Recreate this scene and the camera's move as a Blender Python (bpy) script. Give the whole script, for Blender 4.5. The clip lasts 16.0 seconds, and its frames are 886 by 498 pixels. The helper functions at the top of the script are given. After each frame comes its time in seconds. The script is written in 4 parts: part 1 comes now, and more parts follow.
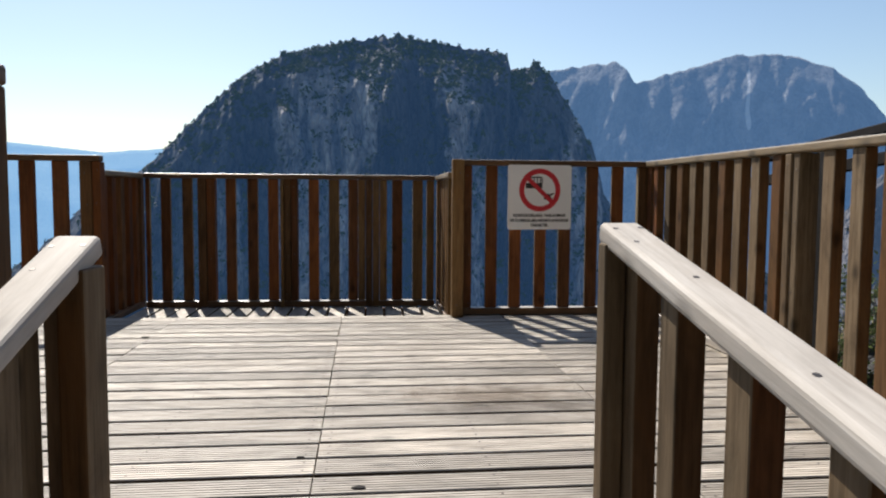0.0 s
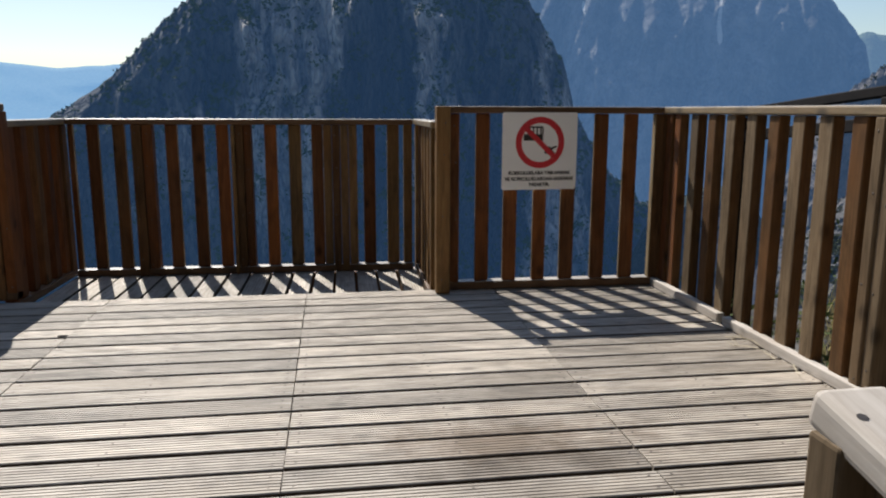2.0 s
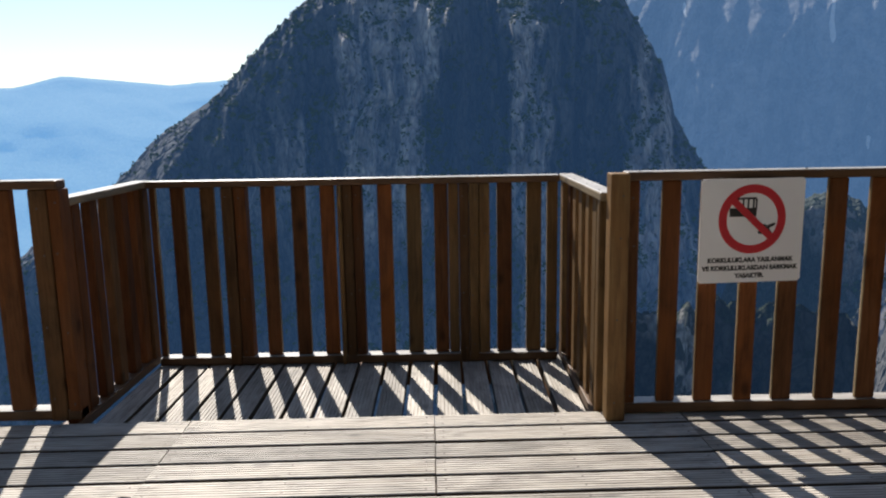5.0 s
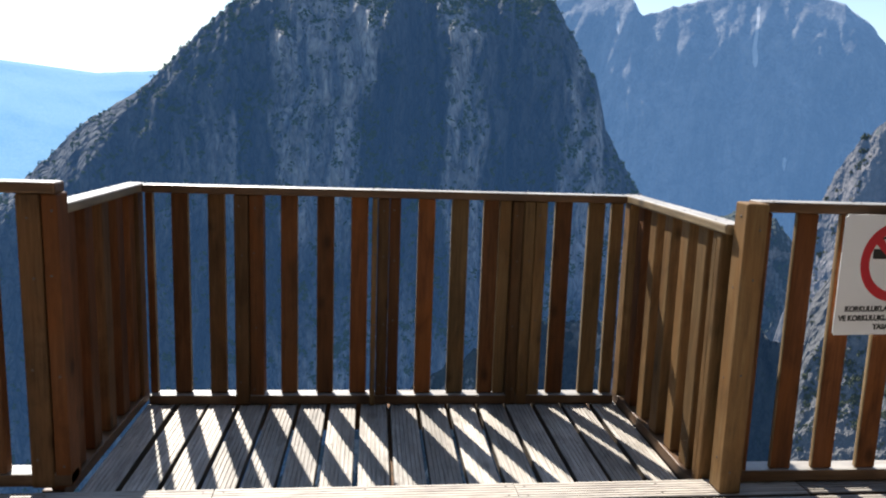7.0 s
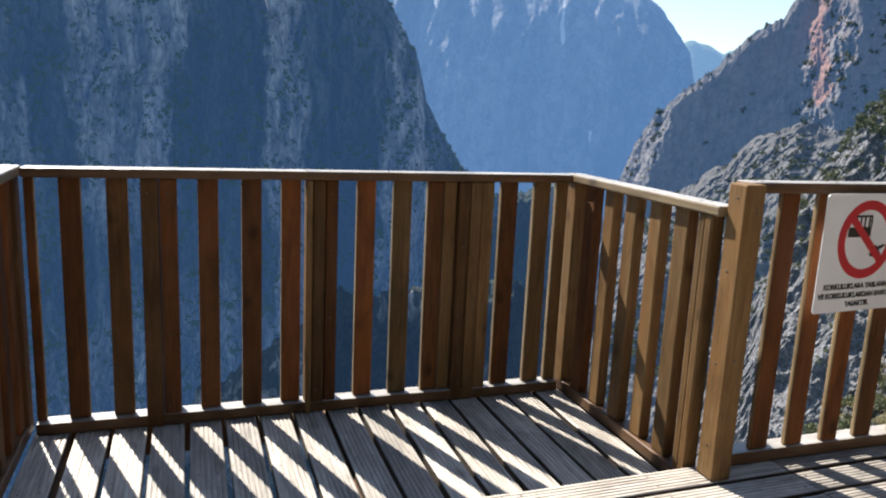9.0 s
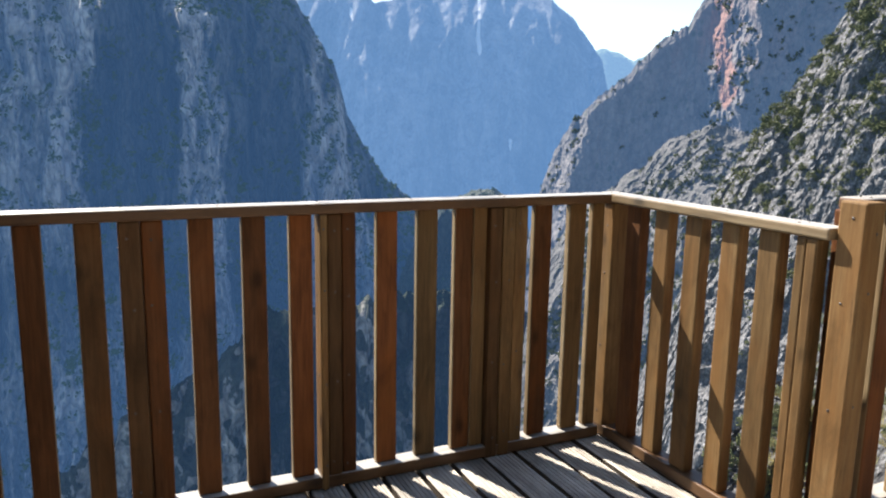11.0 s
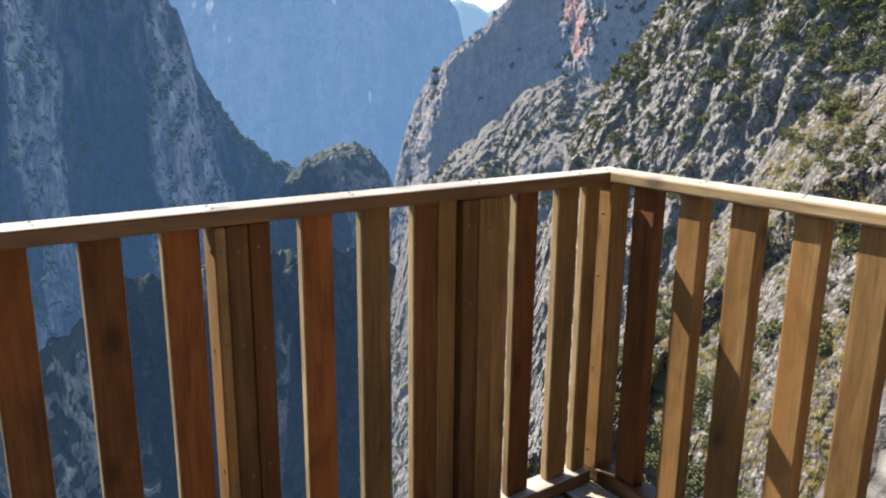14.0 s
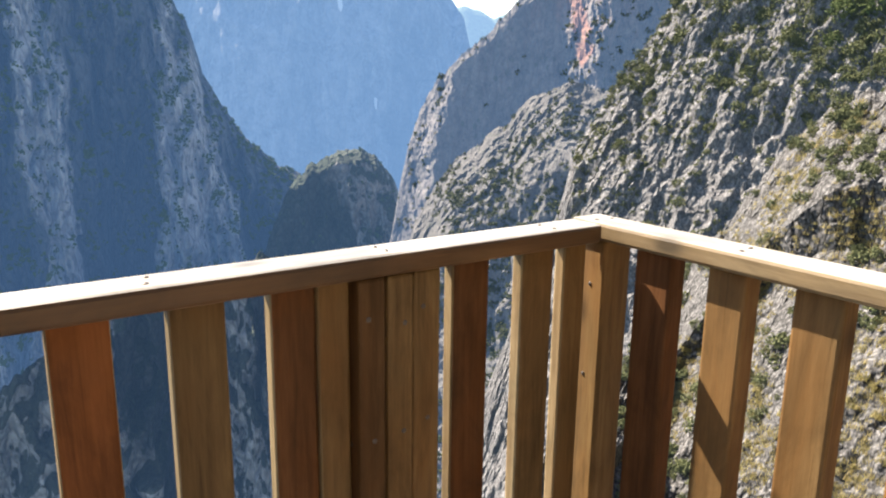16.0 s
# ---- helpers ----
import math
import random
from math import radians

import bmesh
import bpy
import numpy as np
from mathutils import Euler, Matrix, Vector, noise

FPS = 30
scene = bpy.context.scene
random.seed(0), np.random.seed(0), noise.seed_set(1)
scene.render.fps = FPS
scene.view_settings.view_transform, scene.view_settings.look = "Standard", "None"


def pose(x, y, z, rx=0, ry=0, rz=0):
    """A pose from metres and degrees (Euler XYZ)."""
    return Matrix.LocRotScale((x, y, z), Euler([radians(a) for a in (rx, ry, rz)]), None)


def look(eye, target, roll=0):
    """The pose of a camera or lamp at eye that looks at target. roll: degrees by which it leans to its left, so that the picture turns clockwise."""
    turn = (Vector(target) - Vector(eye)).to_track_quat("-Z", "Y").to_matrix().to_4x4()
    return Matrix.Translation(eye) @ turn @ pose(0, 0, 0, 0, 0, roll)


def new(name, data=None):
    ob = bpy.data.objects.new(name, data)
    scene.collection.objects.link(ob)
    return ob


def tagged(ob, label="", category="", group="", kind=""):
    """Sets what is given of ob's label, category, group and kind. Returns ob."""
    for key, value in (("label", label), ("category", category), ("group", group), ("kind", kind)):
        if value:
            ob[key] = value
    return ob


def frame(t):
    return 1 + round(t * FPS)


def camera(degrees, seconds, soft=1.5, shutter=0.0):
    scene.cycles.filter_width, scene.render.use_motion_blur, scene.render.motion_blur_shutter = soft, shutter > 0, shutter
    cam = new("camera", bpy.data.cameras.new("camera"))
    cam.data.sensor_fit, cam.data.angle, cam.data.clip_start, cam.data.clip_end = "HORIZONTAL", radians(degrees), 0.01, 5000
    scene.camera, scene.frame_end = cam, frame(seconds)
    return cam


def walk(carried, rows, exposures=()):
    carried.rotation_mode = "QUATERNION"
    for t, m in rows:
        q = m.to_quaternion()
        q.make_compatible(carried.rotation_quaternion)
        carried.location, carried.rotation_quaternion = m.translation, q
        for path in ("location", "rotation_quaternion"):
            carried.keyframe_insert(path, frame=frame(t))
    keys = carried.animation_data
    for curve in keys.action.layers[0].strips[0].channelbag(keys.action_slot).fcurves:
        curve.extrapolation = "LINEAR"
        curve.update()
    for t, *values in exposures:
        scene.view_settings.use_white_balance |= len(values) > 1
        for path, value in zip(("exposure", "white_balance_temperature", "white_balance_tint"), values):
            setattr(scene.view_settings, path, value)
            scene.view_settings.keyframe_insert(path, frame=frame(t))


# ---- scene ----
cam = camera(61.4, 16.0, soft=2.1)
PATH = [
    (0, (-0.524, -5.346, 0.885), (-0.348, -3.360, 0.737), 0.4),
    (0.5, (-0.542, -5.147, 0.903), (-0.233, -3.174, 0.779), -1.7),
    (1, (-0.502, -4.884, 0.990), (-0.248, -2.905, 0.858), -0.1),
    (1.5, (-0.503, -4.681, 0.999), (-0.292, -2.710, 0.736), 0.6),
    (2, (-0.524, -4.475, 1.104), (-0.270, -2.525, 0.739), 0.2),
    (2.5, (-0.517, -4.297, 1.096), (-0.229, -2.356, 0.712), 0.6),
    (3, (-0.522, -4.040, 1.197), (-0.323, -2.087, 0.809), -0.1),
    (3.5, (-0.565, -3.842, 1.226), (-0.504, -1.889, 0.798), -0.9),
    (4, (-0.655, -3.722, 1.309), (-0.599, -1.756, 0.949), -0.4),
    (4.5, (-0.670, -3.510, 1.368), (-0.669, -1.539, 1.025), -1),
    (7, (-1.341, -2.657, 1.376), (-1.153, -0.693, 1.046), 1.9),
    (7.5, (-1.476, -2.540, 1.369), (-1.062, -0.613, 1.036), 0.7),
    (8, (-1.551, -2.475, 1.382), (-0.980, -0.609, 0.943), -1.4),
    (8.5, (-1.700, -2.357, 1.363), (-1.119, -0.488, 0.956), 1.7),
    (11, (-2.074, -1.568, 1.360), (-1.249, 0.220, 1.012), 1),
    (11.5, (-2.101, -1.452, 1.368), (-1.270, 0.329, 0.999), 1.8),
    (12, (-2.209, -1.299, 1.369), (-1.215, 0.393, 0.985), -2.5),
    (12.5, (-2.235, -1.173, 1.356), (-1.149, 0.459, 0.963), -0.6),
    (13, (-2.117, -0.973, 1.355), (-1.075, 0.684, 0.941), 0.3),
    (13.5, (-1.980, -0.827, 1.354), (-0.917, 0.805, 0.901), 1.1),
    (14, (-1.884, -0.569, 1.354), (-0.758, 1.018, 0.890), 0.6),
    (14.5, (-1.711, -0.415, 1.336), (-0.514, 1.102, 0.825), -0.1),
    (15, (-1.483, -0.331, 1.342), (-0.451, 1.301, 0.817), 4.1),
    (15.5, (-1.327, -0.219, 1.344), (-0.320, 1.431, 0.833), 1.1),
    (16, (-1.222, -0.007, 1.346), (-0.105, 1.591, 0.898), 0.8),
]
walk(cam, [(t, look(e, a, r)) for t, e, a, r in PATH],
     exposures=[(0, 0.74, 6400, 10), (1, 0.68, 6400, 10), (2.5, 0.54, 6350, 10), (4.5, 0.65, 6300, 10), (7, 1.2, 6250, 10), (8.5, 1.38, 6200, 10), (11, 1.75, 6450, 10),
                (12.5, 2.2, 6800, 10), (13.5, 1.95, 7000, 11), (14.5, 1.8, 7100, 11), (16, 2.1, 7200, 12)])

# ---- sky, sun, exposure ----
SUN_AZ, SUN_EL = -18.5, 45.5          # degrees right of +y, and above the horizon
world = bpy.data.worlds.new("sky")
scene.world = world
world.use_nodes = True
wn = world.node_tree.nodes
sky = wn.new("ShaderNodeTexSky")
sky.sky_type = "NISHITA"
sky.sun_disc = False
sky.sun_elevation, sky.sun_rotation = radians(SUN_EL), radians(SUN_AZ)
sky.altitude, sky.air_density, sky.dust_density, sky.ozone_density = 300, 1.1, 0.7, 1.6
wn["Background"].inputs["Strength"].default_value = 0.073
world.node_tree.links.new(sky.outputs["Color"], wn["Background"].inputs["Color"])
sun = new("sun", bpy.data.lights.new("sun", "SUN"))
sun.data.energy, sun.data.angle, sun.data.color = 5.0, radians(0.55), (1.0, 0.94, 0.85)
sa, se = radians(SUN_AZ), radians(SUN_EL)
sun.matrix_world = look((60 * math.sin(sa) * math.cos(se), 60 * math.cos(sa) * math.cos(se), 60 * math.sin(se)), (0, 0, 0))


# ---- materials ----
def material(name):
    m = bpy.data.materials.new(name)
    m.use_nodes = True
    nt = m.node_tree
    return m, nt, nt.nodes["Principled BSDF"]


def node(nt, kind, **values):
    n = nt.nodes.new(kind)
    for key, value in values.items():
        n.inputs[key.replace("_", " ")].default_value = value
    return n


def ramp(nt, source, stops):
    n = nt.nodes.new("ShaderNodeValToRGB")
    els = n.color_ramp.elements
    while len(els) < len(stops):
        els.new(0.5)
    for el, (p, c) in zip(els, stops):
        el.position, el.color = p, (*c, 1) if len(c) == 3 else (c[0], c[0], c[0], 1)
    nt.links.new(source, n.inputs["Fac"])
    return n.outputs["Color"]


def mix(nt, kind, fac, a, b):
    n = nt.nodes.new("ShaderNodeMix")
    n.data_type, n.blend_type = "RGBA", kind
    for socket, value in ((n.inputs[0], fac), (n.inputs[6], a), (n.inputs[7], b)):
        if isinstance(value, (int, float)):
            socket.default_value = value
        elif isinstance(value, tuple):
            socket.default_value = (*value, 1)
        else:
            nt.links.new(value, socket)
    return n.outputs[2]


def mapped(nt, scale, by_object=True, offset=True):
    """Object coordinates, stretched, shifted by each object's random number."""
    tc = nt.nodes.new("ShaderNodeTexCoord")
    mp = nt.nodes.new("ShaderNodeMapping")
    mp.inputs["Scale"].default_value = scale
    source = tc.outputs["Object"]
    if offset:
        info = nt.nodes.new("ShaderNodeObjectInfo")
        add = nt.nodes.new("ShaderNodeVectorMath")
        add.operation = "MULTIPLY_ADD"
        comb = nt.nodes.new("ShaderNodeCombineXYZ")
        for k in range(3):
            nt.links.new(info.outputs["Random"], comb.inputs[k])
        nt.links.new(comb.outputs[0], add.inputs[0])
        add.inputs[1].default_value = (13.0, 7.0, 29.0)
        nt.links.new(source, add.inputs[2])
        source = add.outputs[0]
    nt.links.new(source, mp.inputs["Vector"])
    return mp.outputs["Vector"]


def noise_tex(nt, vector, scale, detail=4.0, rough=0.6, distortion=0.0):
    n = node(nt, "ShaderNodeTexNoise", Scale=scale, Detail=detail, Roughness=rough, Distortion=distortion)
    nt.links.new(vector, n.inputs["Vector"])
    return n.outputs["Fac"]


def node_colour(nt, vector, scale):
    n = node(nt, "ShaderNodeTexNoise", Scale=scale, Detail=3.0)
    nt.links.new(vector, n.inputs["Vector"])
    return n.outputs["Color"]


def bump(nt, bsdf, height, strength, distance):
    b = node(nt, "ShaderNodeBump", Strength=strength, Distance=distance)
    nt.links.new(height, b.inputs["Height"])
    nt.links.new(b.outputs["Normal"], bsdf.inputs["Normal"])


def wood(name, axis, dark, mid, light, stain, rough=0.75, spread=0.35, spots=0.5, gloss=0.3, knots=0.8, streaky=1.0):
    """Timber with grain along the local axis; each piece gets its own tone."""
    m, nt, bsdf = material(name)
    along = [1.0, 1.0, 1.0]
    along["xyz".index(axis)] = 0.06
    grain = noise_tex(nt, mapped(nt, [a * 1.0 for a in along]), 70.0, 5.0, 0.65, 0.4)
    broad = noise_tex(nt, mapped(nt, [a * 1.0 if a == 1 else 0.25 for a in along]), 9.0, 3.0, 0.5, 0.6)
    patch = noise_tex(nt, mapped(nt, [1.0 if a == 1 else 0.3 for a in along]), 4.5, 5.0, 0.65, 0.5)
    base = ramp(nt, grain, [(0.28, dark), (0.5, mid), (0.74, light)])
    base = mix(nt, "MULTIPLY", 0.55 * streaky, base, ramp(nt, broad, [(0.3, (0.62,)), (0.7, (1.18,))]))
    base = mix(nt, "MIX", ramp(nt, patch, [(0.44, (0.0,)), (0.66, (spots * 1.25,))]), base, stain)
    knot = nt.nodes.new("ShaderNodeTexVoronoi")
    knot.inputs["Scale"].default_value = 7.0
    nt.links.new(mapped(nt, [1.0 if a == 1 else 0.55 for a in along]), knot.inputs["Vector"])
    base = mix(nt, "MULTIPLY", knots, base, ramp(nt, knot.outputs["Distance"], [(0.07, (0.22,)), (0.12, (0.5,)), (0.17, (0.85,)), (0.24, (1.0,))]))
    smear = noise_tex(nt, mapped(nt, [1.0 if a == 1 else 0.4 for a in along]), 5.0, 6.0, 0.7, 1.2)
    base = mix(nt, "MULTIPLY", 0.6 * streaky, base, ramp(nt, smear, [(0.34, (0.5,)), (0.5, (1.0,)), (0.68, (1.3,))]))
    info = nt.nodes.new("ShaderNodeObjectInfo")
    tone = ramp(nt, info.outputs["Random"], [(0.0, (1 - spread,)), (1.0, (1 + spread,))])
    base = mix(nt, "MULTIPLY", 1.0, base, tone)
    nt.links.new(base, bsdf.inputs["Base Color"])
    bsdf.inputs["Roughness"].default_value = rough
    bsdf.inputs["Specular IOR Level"].default_value = gloss
    bump(nt, bsdf, grain, 0.35, 0.002)
    return m


DECK = wood("weathered_deck_wood", "x", (0.195, 0.163, 0.130), (0.425, 0.375, 0.315), (0.565, 0.512, 0.444), (0.270, 0.230, 0.184), 0.62, 0.28, 0.55, 0.4, 0.45)
BALUSTER = wood("brown_treated_pine", "z", (0.064, 0.027, 0.011), (0.112, 0.047, 0.018), (0.150, 0.066, 0.027), (0.160, 0.052, 0.013), 0.6, 0.25, 0.6, 0.12)
BALUSTER_RED = wood("reddish_treated_pine", "z", (0.080, 0.029, 0.010), (0.140, 0.050, 0.017), (0.185, 0.070, 0.024), (0.200, 0.066, 0.014), 0.6, 0.22, 0.5, 0.12)
POST = wood("olive_brown_post_wood", "z", (0.058, 0.031, 0.013), (0.099, 0.053, 0.023), (0.133, 0.074, 0.033), (0.131, 0.056, 0.018), 0.6, 0.2, 0.5, 0.12)
# post wood in the paler tone that the sun gives it
PALE = wood("sunlit_pale_post_wood", "z", (0.092, 0.064, 0.036), (0.162, 0.115, 0.069), (0.220, 0.165, 0.104), (0.130, 0.080, 0.042), 0.7, 0.2, 0.4, 0.12)
# honey pine: own tone of some pieces, lit tone of the sunny ones
HONEY = wood("honey_brown_pine", "z", (0.084, 0.049, 0.021), (0.146, 0.088, 0.037), (0.198, 0.125, 0.056), (0.165, 0.082, 0.028), 0.6, 0.2, 0.6, 0.15)
# sawn side faces, lightened in colour to look sunlit
SUNLIT_SAWN = wood("sunlit_pale_sawn_edges", "z", (0.150, 0.103, 0.050), (0.260, 0.187, 0.100), (0.335, 0.255, 0.150), (0.190, 0.110, 0.050), 0.65, 0.15, 0.5, 0.2)
RAIL_X = wood("weathered_rail_wood", "x", (0.062, 0.029, 0.009), (0.110, 0.054, 0.020), (0.149, 0.079, 0.032), (0.087, 0.038, 0.012), 0.5, 0.12, 0.5, 0.4)
RAIL_Y = wood("weathered_rail_wood_pale", "x", (0.128, 0.087, 0.045), (0.212, 0.154, 0.084), (0.272, 0.207, 0.121), (0.162, 0.104, 0.048), 0.5, 0.12, 0.5, 0.5)
# weathered grey, lightened further for the sun glare on rail tops
RAIL_TOP = wood("weathered_sunlit_rail_top", "x", (0.210, 0.185, 0.155), (0.340, 0.310, 0.270), (0.430, 0.400, 0.355), (0.240, 0.200, 0.155), 0.42, 0.12, 0.5, 0.5)
HANDRAIL = wood("bleached_handrail_wood", "x", (0.400, 0.355, 0.310), (0.510, 0.465, 0.415), (0.600, 0.555, 0.505), (0.350, 0.295, 0.240), 0.7, 0.08, 0.45, 0.3, 0.5, 0.35)


def stained(mat, spot, reach, colour):
    """A damp brown stain soaked into the boards round one spot of the place."""
    nt = mat.node_tree
    bsdf = nt.nodes["Principled BSDF"]
    base = bsdf.inputs["Base Color"].links[0].from_socket
    geo = nt.nodes.new("ShaderNodeNewGeometry")
    mp = nt.nodes.new("ShaderNodeMapping")
    mp.inputs["Location"].default_value = (-spot[0] * 0.55, -spot[1], 0)
    mp.inputs["Scale"].default_value = (0.55, 1, 1)
    nt.links.new(geo.outputs["Position"], mp.inputs["Vector"])
    length = nt.nodes.new("ShaderNodeVectorMath")
    length.operation = "LENGTH"
    nt.links.new(mp.outputs[0], length.inputs[0])
    rough = noise_tex(nt, geo.outputs["Position"], 5.0, 5.0, 0.65)
    rel = nt.nodes.new("ShaderNodeMath")
    rel.operation = "MULTIPLY_ADD"
    nt.links.new(length.outputs["Value"], rel.inputs[0])
    rel.inputs[1].default_value = -0.5 / reach
    nt.links.new(rough, rel.inputs[2])
    nt.links.new(mix(nt, "MULTIPLY", ramp(nt, rel.outputs[0], [(0.08, (0.0,)), (0.42, (0.85,))]), base, colour), bsdf.inputs["Base Color"])


stained(DECK, (0.0, -2.16), 0.36, (0.36, 0.29, 0.22))
# board sides darker than the deck, the gaps' shade put into their colour
EDGE = wood("brown_shaded_board_edges", "x", (0.035, 0.024, 0.014), (0.06, 0.042, 0.026), (0.085, 0.06, 0.038), (0.05, 0.035, 0.02), 0.85, 0.1, 0.4)


def plain(name, colour, rough=0.6, metal=0.0, vary=0.12, scale=20.0):
    m, nt, bsdf = material(name)
    n = noise_tex(nt, mapped(nt, (1, 1, 1)), scale, 4.0, 0.6)
    k = ramp(nt, n, [(0.3, (1 - vary,)), (0.7, (1 + vary,))])
    nt.links.new(mix(nt, "MULTIPLY", 1.0, colour, k), bsdf.inputs["Base Color"])
    bsdf.inputs["Roughness"].default_value, bsdf.inputs["Metallic"].default_value = rough, metal
    return m


SCREW = plain("rusted_screw_steel", (0.10, 0.085, 0.075), 0.5, 0.7)
WHITE = plain("white_painted_sheet", (0.78, 0.77, 0.76), 0.35, 0.0, 0.03, 6)
RED = plain("red_sign_paint", (0.50, 0.022, 0.035), 0.35, 0.0, 0.06)
BLACK = plain("black_sign_paint", (0.02, 0.02, 0.022), 0.35, 0.0, 0.05)
DARK_STAIN = plain("dark_stained_timber", (0.016, 0.014, 0.014), 0.8, 0.0, 0.3, 12)
DARK_STAIN.node_tree.nodes["Principled BSDF"].inputs["Specular IOR Level"].default_value = 0.1
STRAW = plain("dry_straw", (0.42, 0.36, 0.25), 0.8)


def rock(name, size, light, dark, green, veg, streak=0.55, bump_size=1.0, glow=None, soft=0.07, cracks=0.0, zones=None, grit=0.0, dots=0.0, relief=1.0):
    """Limestone with stained streaks, and scrub where ledges hold it. size: metres of the coarse pattern; glow: blue
    haze of distance, put into the rock as emission.
    """
    m, nt, bsdf = material(name)
    v1 = mapped(nt, (1, 1, 0.16), offset=False)
    v2 = mapped(nt, (1, 1, 1), offset=False)
    coarse = noise_tex(nt, mapped(nt, (1, 1, 0.34), offset=False), 1.0 / size, 6.0, 0.65, 0.6)
    fine = noise_tex(nt, v2, 7.0 / size, 8.0, 0.7)
    stains = noise_tex(nt, v1, 3.2 / size, 6.0, 0.65)
    base = ramp(nt, fine, [(0.32, tuple(c * 0.45 for c in light)), (0.5, light), (0.7, tuple(min(1, c * 1.4) for c in light))])
    base = mix(nt, "MIX", ramp(nt, stains, [(0.44, (0.0,)), (0.60, (streak,))]), base, dark)
    # mesh mask tints the rock: painted gully shade on the massif, rust, pale chutes
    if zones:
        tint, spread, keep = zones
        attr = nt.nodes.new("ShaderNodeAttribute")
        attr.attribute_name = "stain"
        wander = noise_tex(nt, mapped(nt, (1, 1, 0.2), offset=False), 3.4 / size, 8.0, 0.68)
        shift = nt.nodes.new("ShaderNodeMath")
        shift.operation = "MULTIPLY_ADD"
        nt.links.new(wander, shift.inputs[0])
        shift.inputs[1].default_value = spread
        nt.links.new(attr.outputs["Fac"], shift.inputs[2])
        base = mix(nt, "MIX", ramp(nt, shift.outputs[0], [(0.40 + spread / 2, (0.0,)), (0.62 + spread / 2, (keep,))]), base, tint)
    if dots:
        shrubs = nt.nodes.new("ShaderNodeTexVoronoi")
        shrubs.inputs["Scale"].default_value = 1.0 / dots
        nt.links.new(mix(nt, "ADD", 0.25 * dots, mapped(nt, (1, 1, 0.7), offset=False), node_colour(nt, v2, 0.8 / dots)), shrubs.inputs["Vector"])
        grown = noise_tex(nt, v2, 3.0 / size, 4.0, 0.6)
        spots = mix(nt, "MULTIPLY", 1.0, ramp(nt, shrubs.outputs["Distance"], [(0.22, (1.0,)), (0.38, (0.0,))]), ramp(nt, grown, [(0.46, (0.0,)), (0.58, (0.85,))]))
        base = mix(nt, "MIX", spots, base, green)
    if cracks:
        vor = nt.nodes.new("ShaderNodeTexVoronoi")
        vor.feature = "DISTANCE_TO_EDGE"
        vor.inputs["Scale"].default_value = 9.0 / size
        warp = mix(nt, "ADD", 0.12 * size, mapped(nt, (1, 1, 0.6), offset=False), node_colour(nt, v2, 3.0 / size))
        nt.links.new(warp, vor.inputs["Vector"])
        # crack lines darkened in colour too, shade painted into the crevices
        base = mix(nt, "MULTIPLY", cracks, base, ramp(nt, vor.outputs["Distance"], [(0.0, (0.22,)), (0.16, (1.0,))]))
        crack_height = ramp(nt, vor.outputs["Distance"], [(0.0, (0.0,)), (0.3, (1.0,))])
    if grit:
        chips = nt.nodes.new("ShaderNodeTexVoronoi")
        chips.inputs["Scale"].default_value = grit / size
        nt.links.new(mix(nt, "ADD", 0.04 * size, mapped(nt, (1, 1, 0.55), offset=False), node_colour(nt, v2, 9.0 / size)), chips.inputs["Vector"])
        # chip edges darkened in colour, for the shade between stones
        base = mix(nt, "MULTIPLY", 0.8, base, ramp(nt, chips.outputs["Distance"], [(0.25, (1.25,)), (0.75, (0.35,))]))
        base = mix(nt, "MULTIPLY", 0.5, base, ramp(nt, chips.outputs["Color"], [(0.1, (0.55,)), (0.9, (1.3,))]))
    geo = nt.nodes.new("ShaderNodeNewGeometry")
    sep = nt.nodes.new("ShaderNodeSeparateXYZ")
    nt.links.new(geo.outputs["Normal"], sep.inputs[0])
    ledge = nt.nodes.new("ShaderNodeMath")
    ledge.operation = "MULTIPLY_ADD"
    nt.links.new(sep.outputs["Z"], ledge.inputs[0])
    ledge.inputs[1].default_value = 0.4
    nt.links.new(coarse, ledge.inputs[2])
    patchy = nt.nodes.new("ShaderNodeMath")
    patchy.operation = "MULTIPLY_ADD"
    nt.links.new(fine, patchy.inputs[0])
    patchy.inputs[1].default_value = 0.7
    nt.links.new(ledge.outputs[0], patchy.inputs[2])
    cover = ramp(nt, patchy.outputs[0], [(veg, (0.0,)), (veg + soft, (0.9,))])
    leaf = ramp(nt, noise_tex(nt, v2, 30.0 / size, 4.0, 0.7), [(0.3, tuple(c * 0.5 for c in green)), (0.7, tuple(c * 1.5 for c in green))])
    base = mix(nt, "MIX", cover, base, leaf)
    nt.links.new(base, bsdf.inputs["Base Color"])
    bsdf.inputs["Roughness"].default_value = 0.95
    bsdf.inputs["Specular IOR Level"].default_value = 0.1
    both = mix(nt, "MIX", 0.5, fine, noise_tex(nt, v2, 22.0 / size, 5.0, 0.7))
    if cracks:
        both = mix(nt, "MIX", 0.45, both, crack_height)
    bump(nt, bsdf, both, relief, bump_size)
    # haze of the air, given off by the surface itself
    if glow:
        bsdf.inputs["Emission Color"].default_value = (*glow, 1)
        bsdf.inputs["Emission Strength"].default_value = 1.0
    return m


GREEN = (0.035, 0.05, 0.02)
